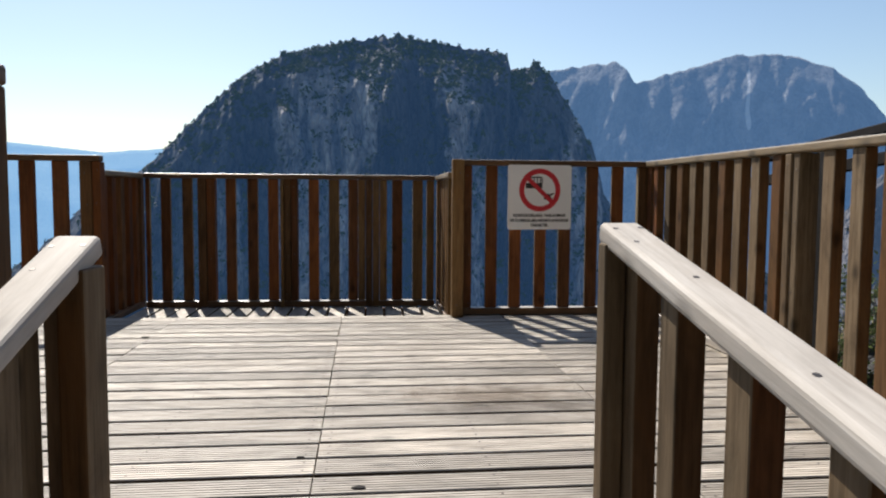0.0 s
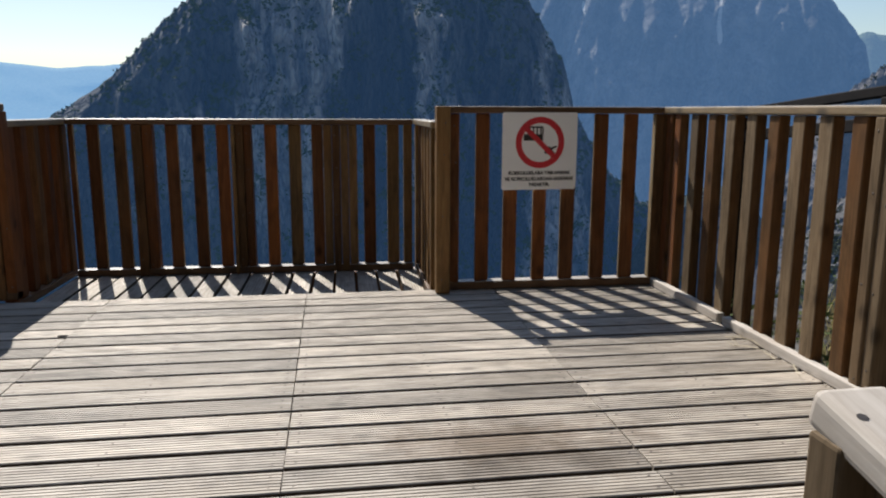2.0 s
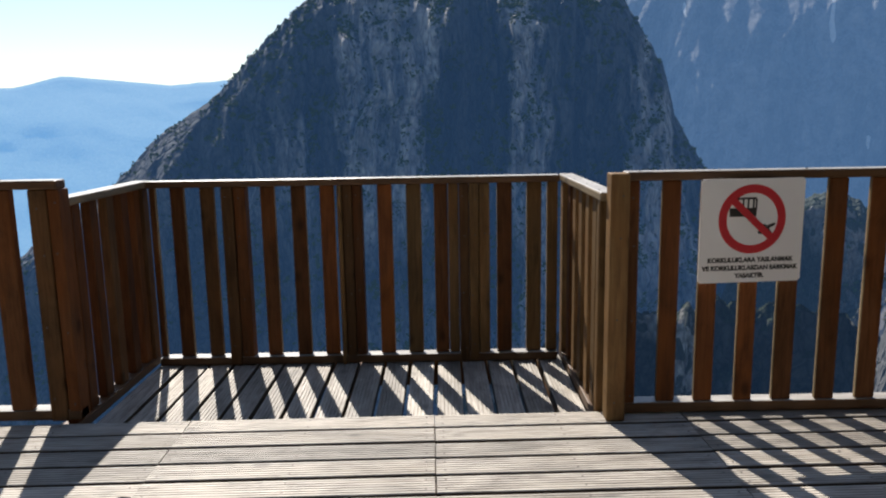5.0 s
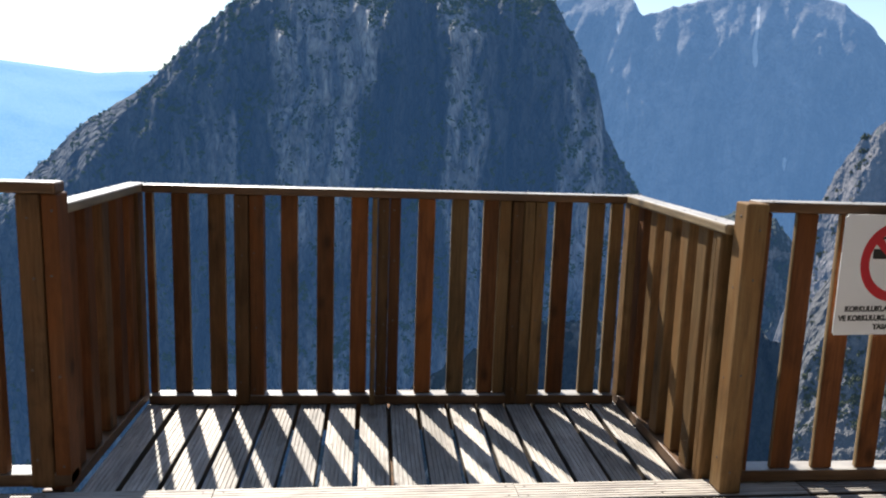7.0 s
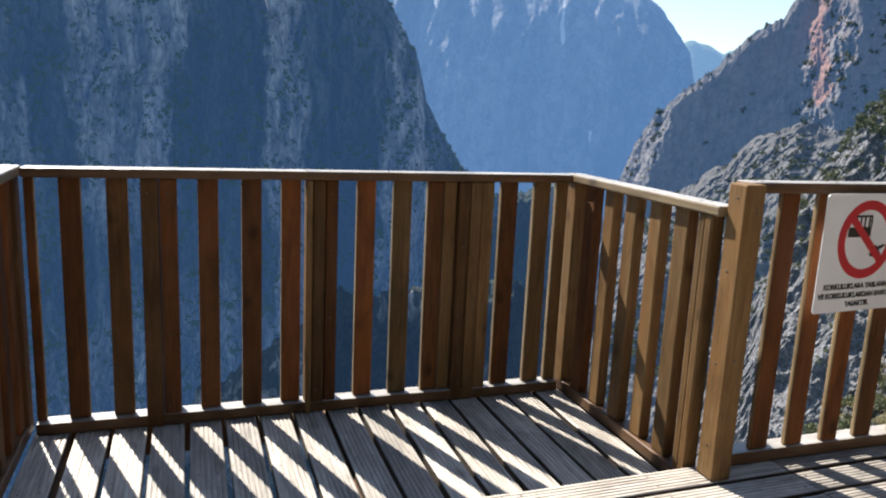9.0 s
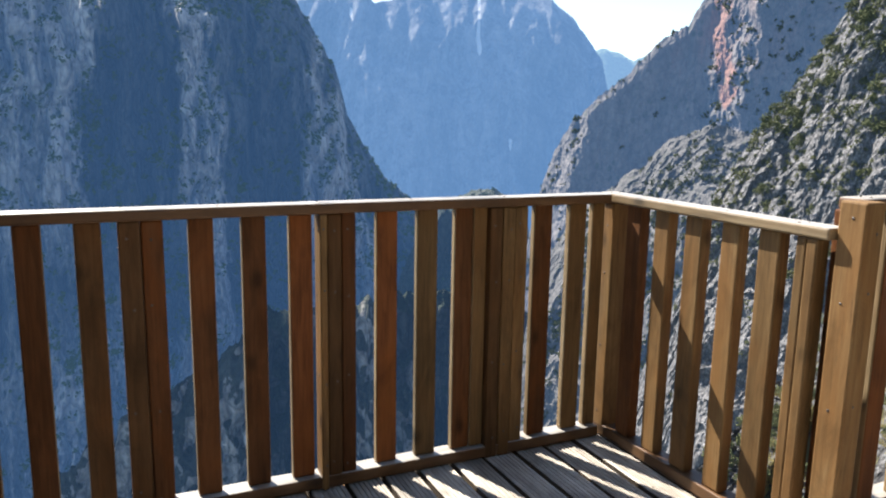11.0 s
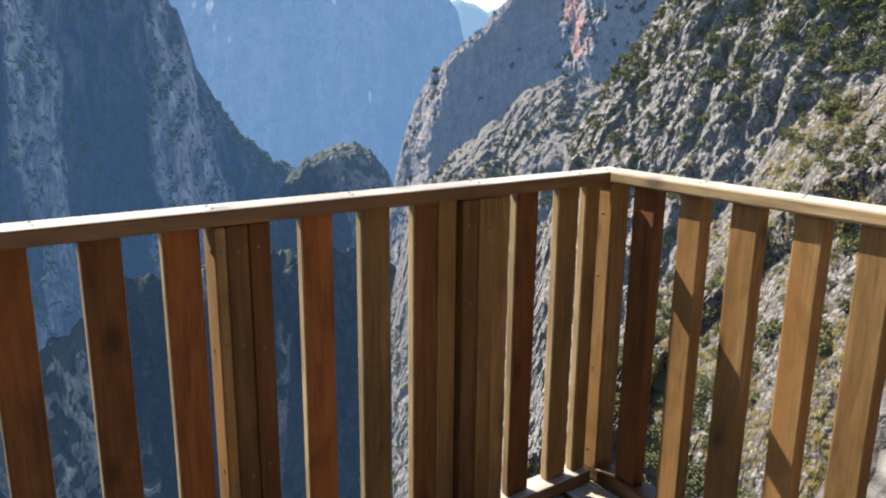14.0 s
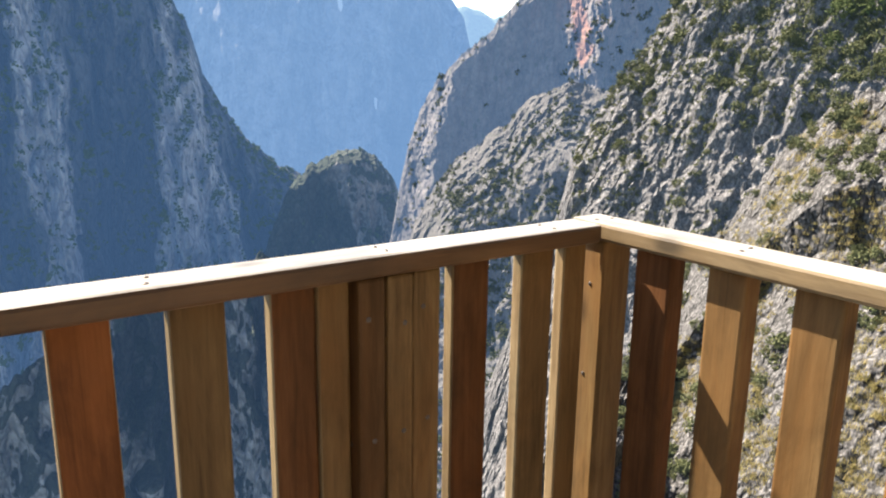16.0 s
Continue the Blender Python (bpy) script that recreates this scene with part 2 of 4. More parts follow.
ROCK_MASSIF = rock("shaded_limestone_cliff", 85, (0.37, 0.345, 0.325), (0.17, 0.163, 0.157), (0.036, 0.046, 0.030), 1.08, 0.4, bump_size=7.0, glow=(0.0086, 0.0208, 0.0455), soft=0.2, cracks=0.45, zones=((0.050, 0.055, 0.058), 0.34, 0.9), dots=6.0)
# darker copy of the massif rock, the gorge's shade put into its colour
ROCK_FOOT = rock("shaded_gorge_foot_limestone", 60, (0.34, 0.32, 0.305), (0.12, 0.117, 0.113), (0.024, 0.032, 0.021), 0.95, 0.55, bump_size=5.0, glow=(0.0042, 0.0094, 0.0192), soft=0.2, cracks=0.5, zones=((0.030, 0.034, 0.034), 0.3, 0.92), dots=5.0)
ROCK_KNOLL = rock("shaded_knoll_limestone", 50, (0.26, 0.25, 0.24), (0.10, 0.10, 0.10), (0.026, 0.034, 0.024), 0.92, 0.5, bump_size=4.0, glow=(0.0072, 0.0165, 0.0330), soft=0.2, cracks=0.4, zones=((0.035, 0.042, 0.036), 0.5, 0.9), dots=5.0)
# distant rock: most of its blue is haze put in as emission
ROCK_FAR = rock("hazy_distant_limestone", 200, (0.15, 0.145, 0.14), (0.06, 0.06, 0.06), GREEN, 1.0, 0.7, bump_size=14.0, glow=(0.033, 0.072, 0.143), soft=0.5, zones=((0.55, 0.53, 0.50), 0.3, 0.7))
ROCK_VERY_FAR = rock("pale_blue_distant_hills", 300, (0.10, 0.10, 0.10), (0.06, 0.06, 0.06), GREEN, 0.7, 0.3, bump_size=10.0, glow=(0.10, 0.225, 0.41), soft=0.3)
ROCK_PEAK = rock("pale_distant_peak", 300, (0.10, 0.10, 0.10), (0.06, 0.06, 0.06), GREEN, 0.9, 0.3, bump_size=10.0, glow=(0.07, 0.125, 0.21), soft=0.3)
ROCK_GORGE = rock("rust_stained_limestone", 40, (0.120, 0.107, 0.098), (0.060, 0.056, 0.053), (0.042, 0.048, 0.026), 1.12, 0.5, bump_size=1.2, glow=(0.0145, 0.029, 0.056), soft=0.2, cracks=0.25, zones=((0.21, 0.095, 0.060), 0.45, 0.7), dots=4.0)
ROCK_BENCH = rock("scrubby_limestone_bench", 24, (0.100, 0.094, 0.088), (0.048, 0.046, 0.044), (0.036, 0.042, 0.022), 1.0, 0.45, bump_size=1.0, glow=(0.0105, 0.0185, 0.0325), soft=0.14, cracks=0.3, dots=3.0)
# faint blue emission adds haze and lifts the hill's shade
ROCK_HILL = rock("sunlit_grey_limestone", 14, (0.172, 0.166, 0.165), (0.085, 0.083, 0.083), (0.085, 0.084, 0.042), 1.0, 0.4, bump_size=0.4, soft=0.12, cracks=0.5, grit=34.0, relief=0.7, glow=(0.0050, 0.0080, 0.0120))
ROCK_NEAR = rock("pale_limestone_and_dry_grass", 5, (0.150, 0.146, 0.145), (0.072, 0.071, 0.071), (0.088, 0.082, 0.050), 1.2, 0.45, bump_size=0.25, soft=0.14, cracks=0.7, grit=38.0, relief=0.9)
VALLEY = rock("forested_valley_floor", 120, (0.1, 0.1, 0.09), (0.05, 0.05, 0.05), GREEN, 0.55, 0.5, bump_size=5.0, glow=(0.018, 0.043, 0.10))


def leaves(name, a, b, glow=None):
    m, nt, bsdf = material(name)
    geo = nt.nodes.new("ShaderNodeNewGeometry")
    tone = ramp(nt, geo.outputs["Random Per Island"], [(0.0, a), (1.0, b)])
    nt.links.new(tone, bsdf.inputs["Base Color"])
    bsdf.inputs["Roughness"].default_value = 0.8
    bsdf.inputs["Specular IOR Level"].default_value = 0.2
    # blue emission is haze of distance laid on the leaves
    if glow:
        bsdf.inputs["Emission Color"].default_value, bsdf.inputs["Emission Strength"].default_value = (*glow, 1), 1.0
    thin = nt.nodes.new("ShaderNodeBsdfTranslucent")
    nt.links.new(tone, thin.inputs["Color"])
    both = nt.nodes.new("ShaderNodeMixShader")
    both.inputs[0].default_value = 0.45
    nt.links.new(bsdf.outputs[0], both.inputs[1])
    nt.links.new(thin.outputs[0], both.inputs[2])
    nt.links.new(both.outputs[0], nt.nodes["Material Output"].inputs["Surface"])
    return m


LEAF = leaves("scrub_leaves", (0.085, 0.100, 0.042), (0.185, 0.190, 0.085), (0.003, 0.005, 0.006))
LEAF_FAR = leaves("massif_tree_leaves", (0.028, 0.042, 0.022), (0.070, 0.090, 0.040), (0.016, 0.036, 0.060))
LEAF_GORGE = leaves("gorge_scrub_leaves", (0.05, 0.06, 0.028), (0.11, 0.12, 0.055), (0.006, 0.012, 0.020))
WOODED = rock("wooded_rear_slope", 22, (0.17, 0.168, 0.165), (0.09, 0.09, 0.09), (0.046, 0.052, 0.040), 0.62, 0.5, bump_size=1.5, soft=0.2)
LEAF_TREE = leaves("bright_tree_leaves", (0.060, 0.090, 0.030), (0.150, 0.180, 0.060), (0.003, 0.005, 0.006))
LEAF_NEAR = leaves("broad_shrub_leaves", (0.045, 0.070, 0.022), (0.115, 0.140, 0.050))
TWIG = plain("grey_twig_bark", (0.11, 0.085, 0.06), 0.85, 0.0, 0.25, 30)
LEAF_DRY = leaves("dry_grass_blades", (0.38, 0.31, 0.15), (0.24, 0.22, 0.09))


# ---- builders ----
def thing(name, m, label, category, group="", kind=""):
    ob = new(name)
    ob.matrix_basis = m
    return tagged(ob, label, category, group, kind)


def mesh_of(name, bm, *mats):
    me = bpy.data.meshes.new(name)
    bm.to_mesh(me)
    bm.free()
    for mat in mats:
        me.materials.append(mat)
    return me


def part(name, me, parent, m=None, label="", mat=None):
    ob = new(name, me)
    ob.parent = parent
    if m is not None:
        ob.matrix_basis = m
    if mat:
        ob.data.materials.clear()
        ob.data.materials.append(mat)
    return tagged(ob, label)


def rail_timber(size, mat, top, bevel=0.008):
    """A rail whose upper face is paler: bleached by the weather, with sun glare put into its colour."""
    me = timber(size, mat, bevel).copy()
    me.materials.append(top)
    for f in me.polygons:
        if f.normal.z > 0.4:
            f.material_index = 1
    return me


BOXES = {}


def timber(size, mat, bevel=0.006, segments=2):
    """A timber with eased edges, its middle at the origin; alike ones share one mesh."""
    key = (tuple(round(s, 4) for s in size), mat.name, bevel)
    if key not in BOXES:
        bm = bmesh.new()
        bmesh.ops.create_cube(bm, size=1.0)
        bmesh.ops.scale(bm, vec=size, verts=bm.verts)
        bmesh.ops.bevel(bm, geom=bm.edges, offset=bevel, segments=segments, affect="EDGES", profile=0.5)
        BOXES[key] = mesh_of("timber", bm, mat)
    return BOXES[key]


def sided_timber(size, mat, side, bevel=0.007):
    """A timber whose narrow sides along x take another wood, its tone painted as lit or shaded."""
    key = (tuple(round(s, 4) for s in size), mat.name, side.name)
    if key not in BOXES:
        me = timber(size, mat, bevel).copy()
        me.materials.append(side)
        for f in me.polygons:
            if abs(f.normal.x) > 0.6:
                f.material_index = 1
        BOXES[key] = me
    return BOXES[key]


def screw_heads(bm, places, r=0.005, up=(0, 0, 1), index=1):
    for p in places:
        res = bmesh.ops.create_circle(bm, cap_ends=True, segments=7, radius=r)
        if up != (0, 0, 1):
            bmesh.ops.rotate(bm, verts=res["verts"], matrix=Vector((0, 0, 1)).rotation_difference(Vector(up)).to_matrix())
        bmesh.ops.translate(bm, verts=res["verts"], vec=p)
        for f in {f for v in res["verts"] for f in v.link_faces}:
            f.material_index = index


def deck_board(length, width, thick, mat, axis="x", screws=True):
    """A ribbed deck board, its top at z = 0, with fine grooves along it and screw pairs."""
    prof = [(-width / 2, -thick), (-width / 2, -0.004), (-width / 2 + 0.004, 0)]
    n = 6
    for i in range(n):
        c = -width / 2 + width * (i + 1) / (n + 1)
        prof += [(c - 0.0034, 0), (c - 0.0012, -0.0042), (c + 0.0012, -0.0042), (c + 0.0034, 0)]
    prof += [(width / 2 - 0.004, 0), (width / 2, -0.004), (width / 2, -thick)]
    bm = bmesh.new()
    a = [bm.verts.new((-length / 2, y, z)) for y, z in prof]
    b = [bm.verts.new((length / 2, y, z)) for y, z in prof]
    for i in range(len(prof)):
        j = (i + 1) % len(prof)
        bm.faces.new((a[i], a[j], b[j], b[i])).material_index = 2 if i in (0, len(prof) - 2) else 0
    bm.faces.new(a[::-1]), bm.faces.new(b)
    bmesh.ops.recalc_face_normals(bm, faces=bm.faces)
    if screws:
        screw_heads(bm, [(x, y, 0.0008) for x in (-length / 2 + 0.035, -0.01, length / 2 - 0.035) for y in (-width * 0.27, width * 0.27)])
    if axis == "y":
        bmesh.ops.rotate(bm, verts=bm.verts, matrix=Matrix.Rotation(radians(90), 3, "Z"))
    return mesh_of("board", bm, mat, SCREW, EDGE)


EYE = Vector((-1.2, -2.0, 1.35))


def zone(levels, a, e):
    """How dark the rock's cover and painted shade are at a bearing and a rise, between the levels' own lists of
    (bearing, darkness).
    """
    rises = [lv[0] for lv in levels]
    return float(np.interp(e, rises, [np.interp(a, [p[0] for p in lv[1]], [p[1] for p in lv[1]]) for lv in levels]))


def ridge_mesh(name, ctrl, mat, nu, nv, rows, amp, size, jag, seed, flute=3.5, back=0.35, block=0.0, lift=0.0, fins=None, shape=None, edge=0.15, stain=None, relief=0.0, dense=None, warp=0.7):
    """A mountain as a rugged sheet: ctrl gives its skyline as (bearing, rise in degrees, distance); rows gives its
    section as (how far towards the base, share of the ridge's distance, height of the base). stain(bearing, rise): 0
    bare rock to 1 fully tinted, by cover and painted shade alike;
    bare ribs stand proud by relief metres. dense: the stretch of bearings that gets most of the mesh."""
    az = np.array([c[0] for c in ctrl], float)
    bearings = np.linspace(az[0], az[-1], nu)
    if dense:
        bearings = np.interp(np.linspace(0, 1, nu), [0, 0.1, 0.88, 1], [az[0], dense[0], dense[1], az[-1]])
    el = np.interp(bearings, az, [c[1] for c in ctrl])
    far = np.interp(bearings, az, [c[2] for c in ctrl])
    down = np.array([r[0] for r in rows], float)
    share = np.array([r[1] for r in rows], float)
    zb = rows[-1][2]
    off = Vector((seed * 17.3, seed * 5.1, seed * 9.7))
    verts, stains = [], []
    vs = np.concatenate([np.array([-1.0, -0.6, -0.25]), np.linspace(0, 1, nv)])
    for i in range(nu):
        a = radians(bearings[i])
        sx, cy = math.sin(a), math.cos(a)
        base = far[i]
        d0 = base + (shape(bearings[i], el[i]) if shape else 0.0)
        wob = noise.fractal(Vector((bearings[i] * jag[1], seed, 0.0)), 0.9, 2.0, 4) * jag[0]
        z0 = d0 * math.tan(radians(el[i]))
        tooth_top = d0 * math.tan(radians(el[i] + wob)) - z0
        for v in vs:
            if v < 0:
                r, z = d0 * (1 - v * back), z0 + tooth_top + abs(zb - z0) * v * 0.8 + d0 * v * 0.2
            else:
                r = d0 * float(np.interp(v, down, share))
                z = z0 + (zb - z0) * v + tooth_top * max(0.0, 1 - v * 14)
            rise = math.degrees(math.atan2(z, r))
            soft = min(1.0, max(0.0, v * 6))
            if v > 0 and shape:
                r = (base + shape(bearings[i], rise)) * float(np.interp(v, down, share))
            if v > 0 and fins:
                depth, period, tilt = fins
                u = (bearings[i] - tilt * rise) / period + 0.75 * noise.fractal(Vector((bearings[i] / period * 0.45, rise / period * 0.45, seed)), 0.9, 2.0, 3)
                s = u - math.floor(u)
                tooth = 1 - s / 0.28 if s < 0.28 else (s - 0.28) / 0.72
                r += soft * depth * (tooth - 0.5) * (0.35 + 1.1 * abs(noise.noise(Vector((bearings[i] / period * 0.3, rise / period * 0.5, seed + 4.0)))))
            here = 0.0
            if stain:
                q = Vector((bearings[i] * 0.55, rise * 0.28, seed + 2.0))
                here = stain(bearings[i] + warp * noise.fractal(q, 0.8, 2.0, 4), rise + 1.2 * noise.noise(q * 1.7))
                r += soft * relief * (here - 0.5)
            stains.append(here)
            p = Vector((sx * r, cy * r, z))
            q = Vector((p.x / size, p.y / size, p.z / (size * flute))) + off
            n = noise.fractal(q, 0.75, 2.1, 6) + 0.6 * (0.5 - abs(noise.noise(q * 2.3))) + 0.7 * noise.noise(q * 0.4) + 0.3 * (0.5 - abs(noise.noise(q * 5.1)))
            if block:
                b = Vector((p.x, p.y, p.z * 0.7)) / (size * 0.14) + off
                d = noise.voronoi(b)[0]
                n += block * (0.30 * (d[1] - d[0]) + 0.25 * (noise.cell(b * 0.7) - 0.5))
                n += block * 0.5 * (0.4 - abs(noise.noise(b * 0.45)))
                d = noise.voronoi(Vector((b.x * 0.36, b.y * 0.36, b.z * 0.22)))[0]
                n += block * 0.55 * min(0.6, d[1] - d[0])
            k = 1.0 - amp * n / d0 * min(1.0, edge + abs(v) * 8)
            verts.append(EYE + p * k + Vector((0, 0, lift * amp * n * min(1.0, edge + abs(v) * 8))))
    faces = []
    m = len(vs)
    for i in range(nu - 1):
        for j in range(m - 1):
            a = i * m + j
            faces.append((a, a + 1, a + m + 1, a + m))
    me = bpy.data.meshes.new(name)
    me.from_pydata(verts, [], faces)
    me.materials.append(mat)
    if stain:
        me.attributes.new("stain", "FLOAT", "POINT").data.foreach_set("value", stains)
    if not block:
        me.shade_smooth()
    return me


def scatter(name, me, count, size, keep, mat, seed, label, leafy=14):
    """Low scrub on a hillside mesh: every bush a clump of small leaf tufts. One object of stuff."""
    rnd = random.Random(seed)
    spots = []
    while len(spots) < count:
        f = me.polygons[rnd.randrange(len(me.polygons))]
        if keep(f, rnd):
            spots.append((f.center.copy(), rnd.uniform(*size)))
    verts, faces = [], []
    for c, s in spots:
        for _ in range(leafy):
            d = Vector((rnd.gauss(0, 1), rnd.gauss(0, 1), rnd.gauss(0, 0.75) + 0.25)).normalized() * s * rnd.uniform(0.45, 1.0)
            o = c + d + Vector((0, 0, s * 0.35))
            h = s * rnd.uniform(0.75, 1.4) / leafy ** 0.4
            turn = Euler((rnd.uniform(0, 3), rnd.uniform(0, 3), rnd.uniform(0, 6))).to_matrix()
            k = len(verts)
            tips = [(1, 0, 0), (-0.6, 0.8, 0.1), (-0.5, -0.8, -0.1), (0.1, 0.1, 0.9), (0.0, -0.1, -0.8)]
            verts += [o + turn @ (Vector(t) * h * rnd.uniform(0.7, 1.2)) for t in tips]
            faces += [(k, k + 1, k + 3), (k + 1, k + 2, k + 3), (k + 2, k, k + 3), (k + 1, k, k + 4), (k + 2, k + 1, k + 4), (k, k + 2, k + 4)]
    out = bpy.data.meshes.new(name)
    out.from_pydata(verts, [], faces)
    out.materials.append(mat)
    return tagged(new(name, out), label, "scrub", kind="stuff")


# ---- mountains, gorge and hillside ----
MASSIF_MOSS_SHADE = [      # woods, moss and painted gully shade between bare, paler ribs
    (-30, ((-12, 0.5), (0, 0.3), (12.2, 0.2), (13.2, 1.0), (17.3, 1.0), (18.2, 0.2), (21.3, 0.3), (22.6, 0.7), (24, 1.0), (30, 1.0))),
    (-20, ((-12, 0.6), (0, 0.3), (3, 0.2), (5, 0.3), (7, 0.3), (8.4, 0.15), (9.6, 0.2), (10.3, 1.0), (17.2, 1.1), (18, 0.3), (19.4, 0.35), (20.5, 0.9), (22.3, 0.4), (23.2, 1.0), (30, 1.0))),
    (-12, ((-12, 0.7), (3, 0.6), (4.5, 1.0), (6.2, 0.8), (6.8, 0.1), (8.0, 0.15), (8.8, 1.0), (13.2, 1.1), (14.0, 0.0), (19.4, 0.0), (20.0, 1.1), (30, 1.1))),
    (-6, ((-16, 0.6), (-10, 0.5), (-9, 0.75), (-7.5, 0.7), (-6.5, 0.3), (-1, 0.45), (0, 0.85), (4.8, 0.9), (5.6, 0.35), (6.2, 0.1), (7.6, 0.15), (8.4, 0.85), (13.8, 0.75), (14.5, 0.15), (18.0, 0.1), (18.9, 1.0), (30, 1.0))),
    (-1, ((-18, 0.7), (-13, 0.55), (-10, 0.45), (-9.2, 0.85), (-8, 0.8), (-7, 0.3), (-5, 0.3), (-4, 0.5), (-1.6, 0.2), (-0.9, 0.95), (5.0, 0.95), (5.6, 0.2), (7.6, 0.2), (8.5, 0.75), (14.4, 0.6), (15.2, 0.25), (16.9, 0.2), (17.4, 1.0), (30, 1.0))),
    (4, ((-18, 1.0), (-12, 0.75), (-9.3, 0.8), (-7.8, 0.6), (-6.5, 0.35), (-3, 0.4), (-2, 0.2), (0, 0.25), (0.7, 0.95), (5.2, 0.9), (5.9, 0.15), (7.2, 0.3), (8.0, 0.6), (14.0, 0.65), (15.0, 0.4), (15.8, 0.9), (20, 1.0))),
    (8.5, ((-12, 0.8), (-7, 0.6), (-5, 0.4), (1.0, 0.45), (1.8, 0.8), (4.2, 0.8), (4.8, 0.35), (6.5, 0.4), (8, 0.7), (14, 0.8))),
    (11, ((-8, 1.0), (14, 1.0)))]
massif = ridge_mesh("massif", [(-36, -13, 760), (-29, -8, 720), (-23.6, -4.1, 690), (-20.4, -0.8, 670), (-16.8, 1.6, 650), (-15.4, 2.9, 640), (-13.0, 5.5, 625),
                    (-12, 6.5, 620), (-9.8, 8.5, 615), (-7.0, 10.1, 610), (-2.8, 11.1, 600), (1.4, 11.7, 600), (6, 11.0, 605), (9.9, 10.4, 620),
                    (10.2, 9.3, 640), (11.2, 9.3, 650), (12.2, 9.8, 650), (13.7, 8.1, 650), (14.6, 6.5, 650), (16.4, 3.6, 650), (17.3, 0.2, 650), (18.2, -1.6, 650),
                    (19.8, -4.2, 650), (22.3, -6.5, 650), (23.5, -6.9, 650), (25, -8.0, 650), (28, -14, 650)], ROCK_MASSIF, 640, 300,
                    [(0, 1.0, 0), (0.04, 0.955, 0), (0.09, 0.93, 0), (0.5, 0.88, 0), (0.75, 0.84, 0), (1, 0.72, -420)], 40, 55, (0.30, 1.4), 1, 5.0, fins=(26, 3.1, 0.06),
                    stain=lambda a, e: zone(MASSIF_MOSS_SHADE, a, e), relief=46, dense=(-17, 24))
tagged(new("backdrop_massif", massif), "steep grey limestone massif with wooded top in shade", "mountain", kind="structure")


# added nearer sheet: darker rock and less haze stand for the gorge's shade
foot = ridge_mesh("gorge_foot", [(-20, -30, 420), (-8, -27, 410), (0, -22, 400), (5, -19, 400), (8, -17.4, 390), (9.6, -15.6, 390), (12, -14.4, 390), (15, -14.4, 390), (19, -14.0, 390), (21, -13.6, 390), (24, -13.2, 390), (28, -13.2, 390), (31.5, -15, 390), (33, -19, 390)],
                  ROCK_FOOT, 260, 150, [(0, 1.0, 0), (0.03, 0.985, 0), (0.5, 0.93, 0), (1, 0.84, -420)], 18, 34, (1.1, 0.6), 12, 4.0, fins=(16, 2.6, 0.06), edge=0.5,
                  stain=lambda a, e: zone(MASSIF_MOSS_SHADE, a, e), relief=40, dense=(-4, 26))
tagged(new("backdrop_gorge_foot", foot), "added dark cliff sheet for the deep shade of the gorge", "cliff", kind="structure")


def falls(a, e):
    """Narrow bleached chutes down the far ridge."""
    out = 0.0
    for top, low, a0, slant, wide in ((8.6, 4.2, 27.0, 0.03, 0.16), (-1.0, -3.5, 29.6, 0.08, 0.12), (7.6, 5.5, 17.6, 0.05, 0.10), (3.4, 2.2, 35.5, 0.1, 0.12)):
        if low < e < top:
            out = max(out, min(1.0, (top - e) / 0.6, (e - low) / 1.2) - abs(a - a0 - slant * (top - e)) / wide * 0.5)
    return max(0.0, out)


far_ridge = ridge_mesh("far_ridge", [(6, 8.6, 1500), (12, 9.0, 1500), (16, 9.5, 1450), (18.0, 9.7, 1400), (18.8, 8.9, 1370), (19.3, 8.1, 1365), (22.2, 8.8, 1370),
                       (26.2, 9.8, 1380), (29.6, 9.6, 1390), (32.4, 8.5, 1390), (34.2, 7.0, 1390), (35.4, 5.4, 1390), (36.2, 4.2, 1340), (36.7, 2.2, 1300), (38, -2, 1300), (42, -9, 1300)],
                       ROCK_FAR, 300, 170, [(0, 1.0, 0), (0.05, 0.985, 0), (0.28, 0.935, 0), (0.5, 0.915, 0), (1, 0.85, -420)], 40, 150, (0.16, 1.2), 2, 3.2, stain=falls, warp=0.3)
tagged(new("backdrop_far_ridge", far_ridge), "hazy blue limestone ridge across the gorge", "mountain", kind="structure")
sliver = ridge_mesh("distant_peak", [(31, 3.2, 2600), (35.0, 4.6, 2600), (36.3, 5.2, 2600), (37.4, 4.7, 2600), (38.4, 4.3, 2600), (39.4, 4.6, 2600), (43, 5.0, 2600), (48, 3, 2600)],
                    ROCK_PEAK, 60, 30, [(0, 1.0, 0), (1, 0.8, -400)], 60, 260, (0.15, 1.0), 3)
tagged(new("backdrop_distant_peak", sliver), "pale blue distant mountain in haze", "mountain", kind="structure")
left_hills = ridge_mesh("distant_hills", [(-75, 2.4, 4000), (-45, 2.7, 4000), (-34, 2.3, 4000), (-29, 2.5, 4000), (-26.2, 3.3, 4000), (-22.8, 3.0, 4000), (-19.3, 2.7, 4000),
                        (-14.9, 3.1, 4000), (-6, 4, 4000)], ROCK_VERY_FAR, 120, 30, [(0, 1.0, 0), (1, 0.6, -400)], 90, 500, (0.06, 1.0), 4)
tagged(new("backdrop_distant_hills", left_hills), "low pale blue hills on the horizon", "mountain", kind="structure")
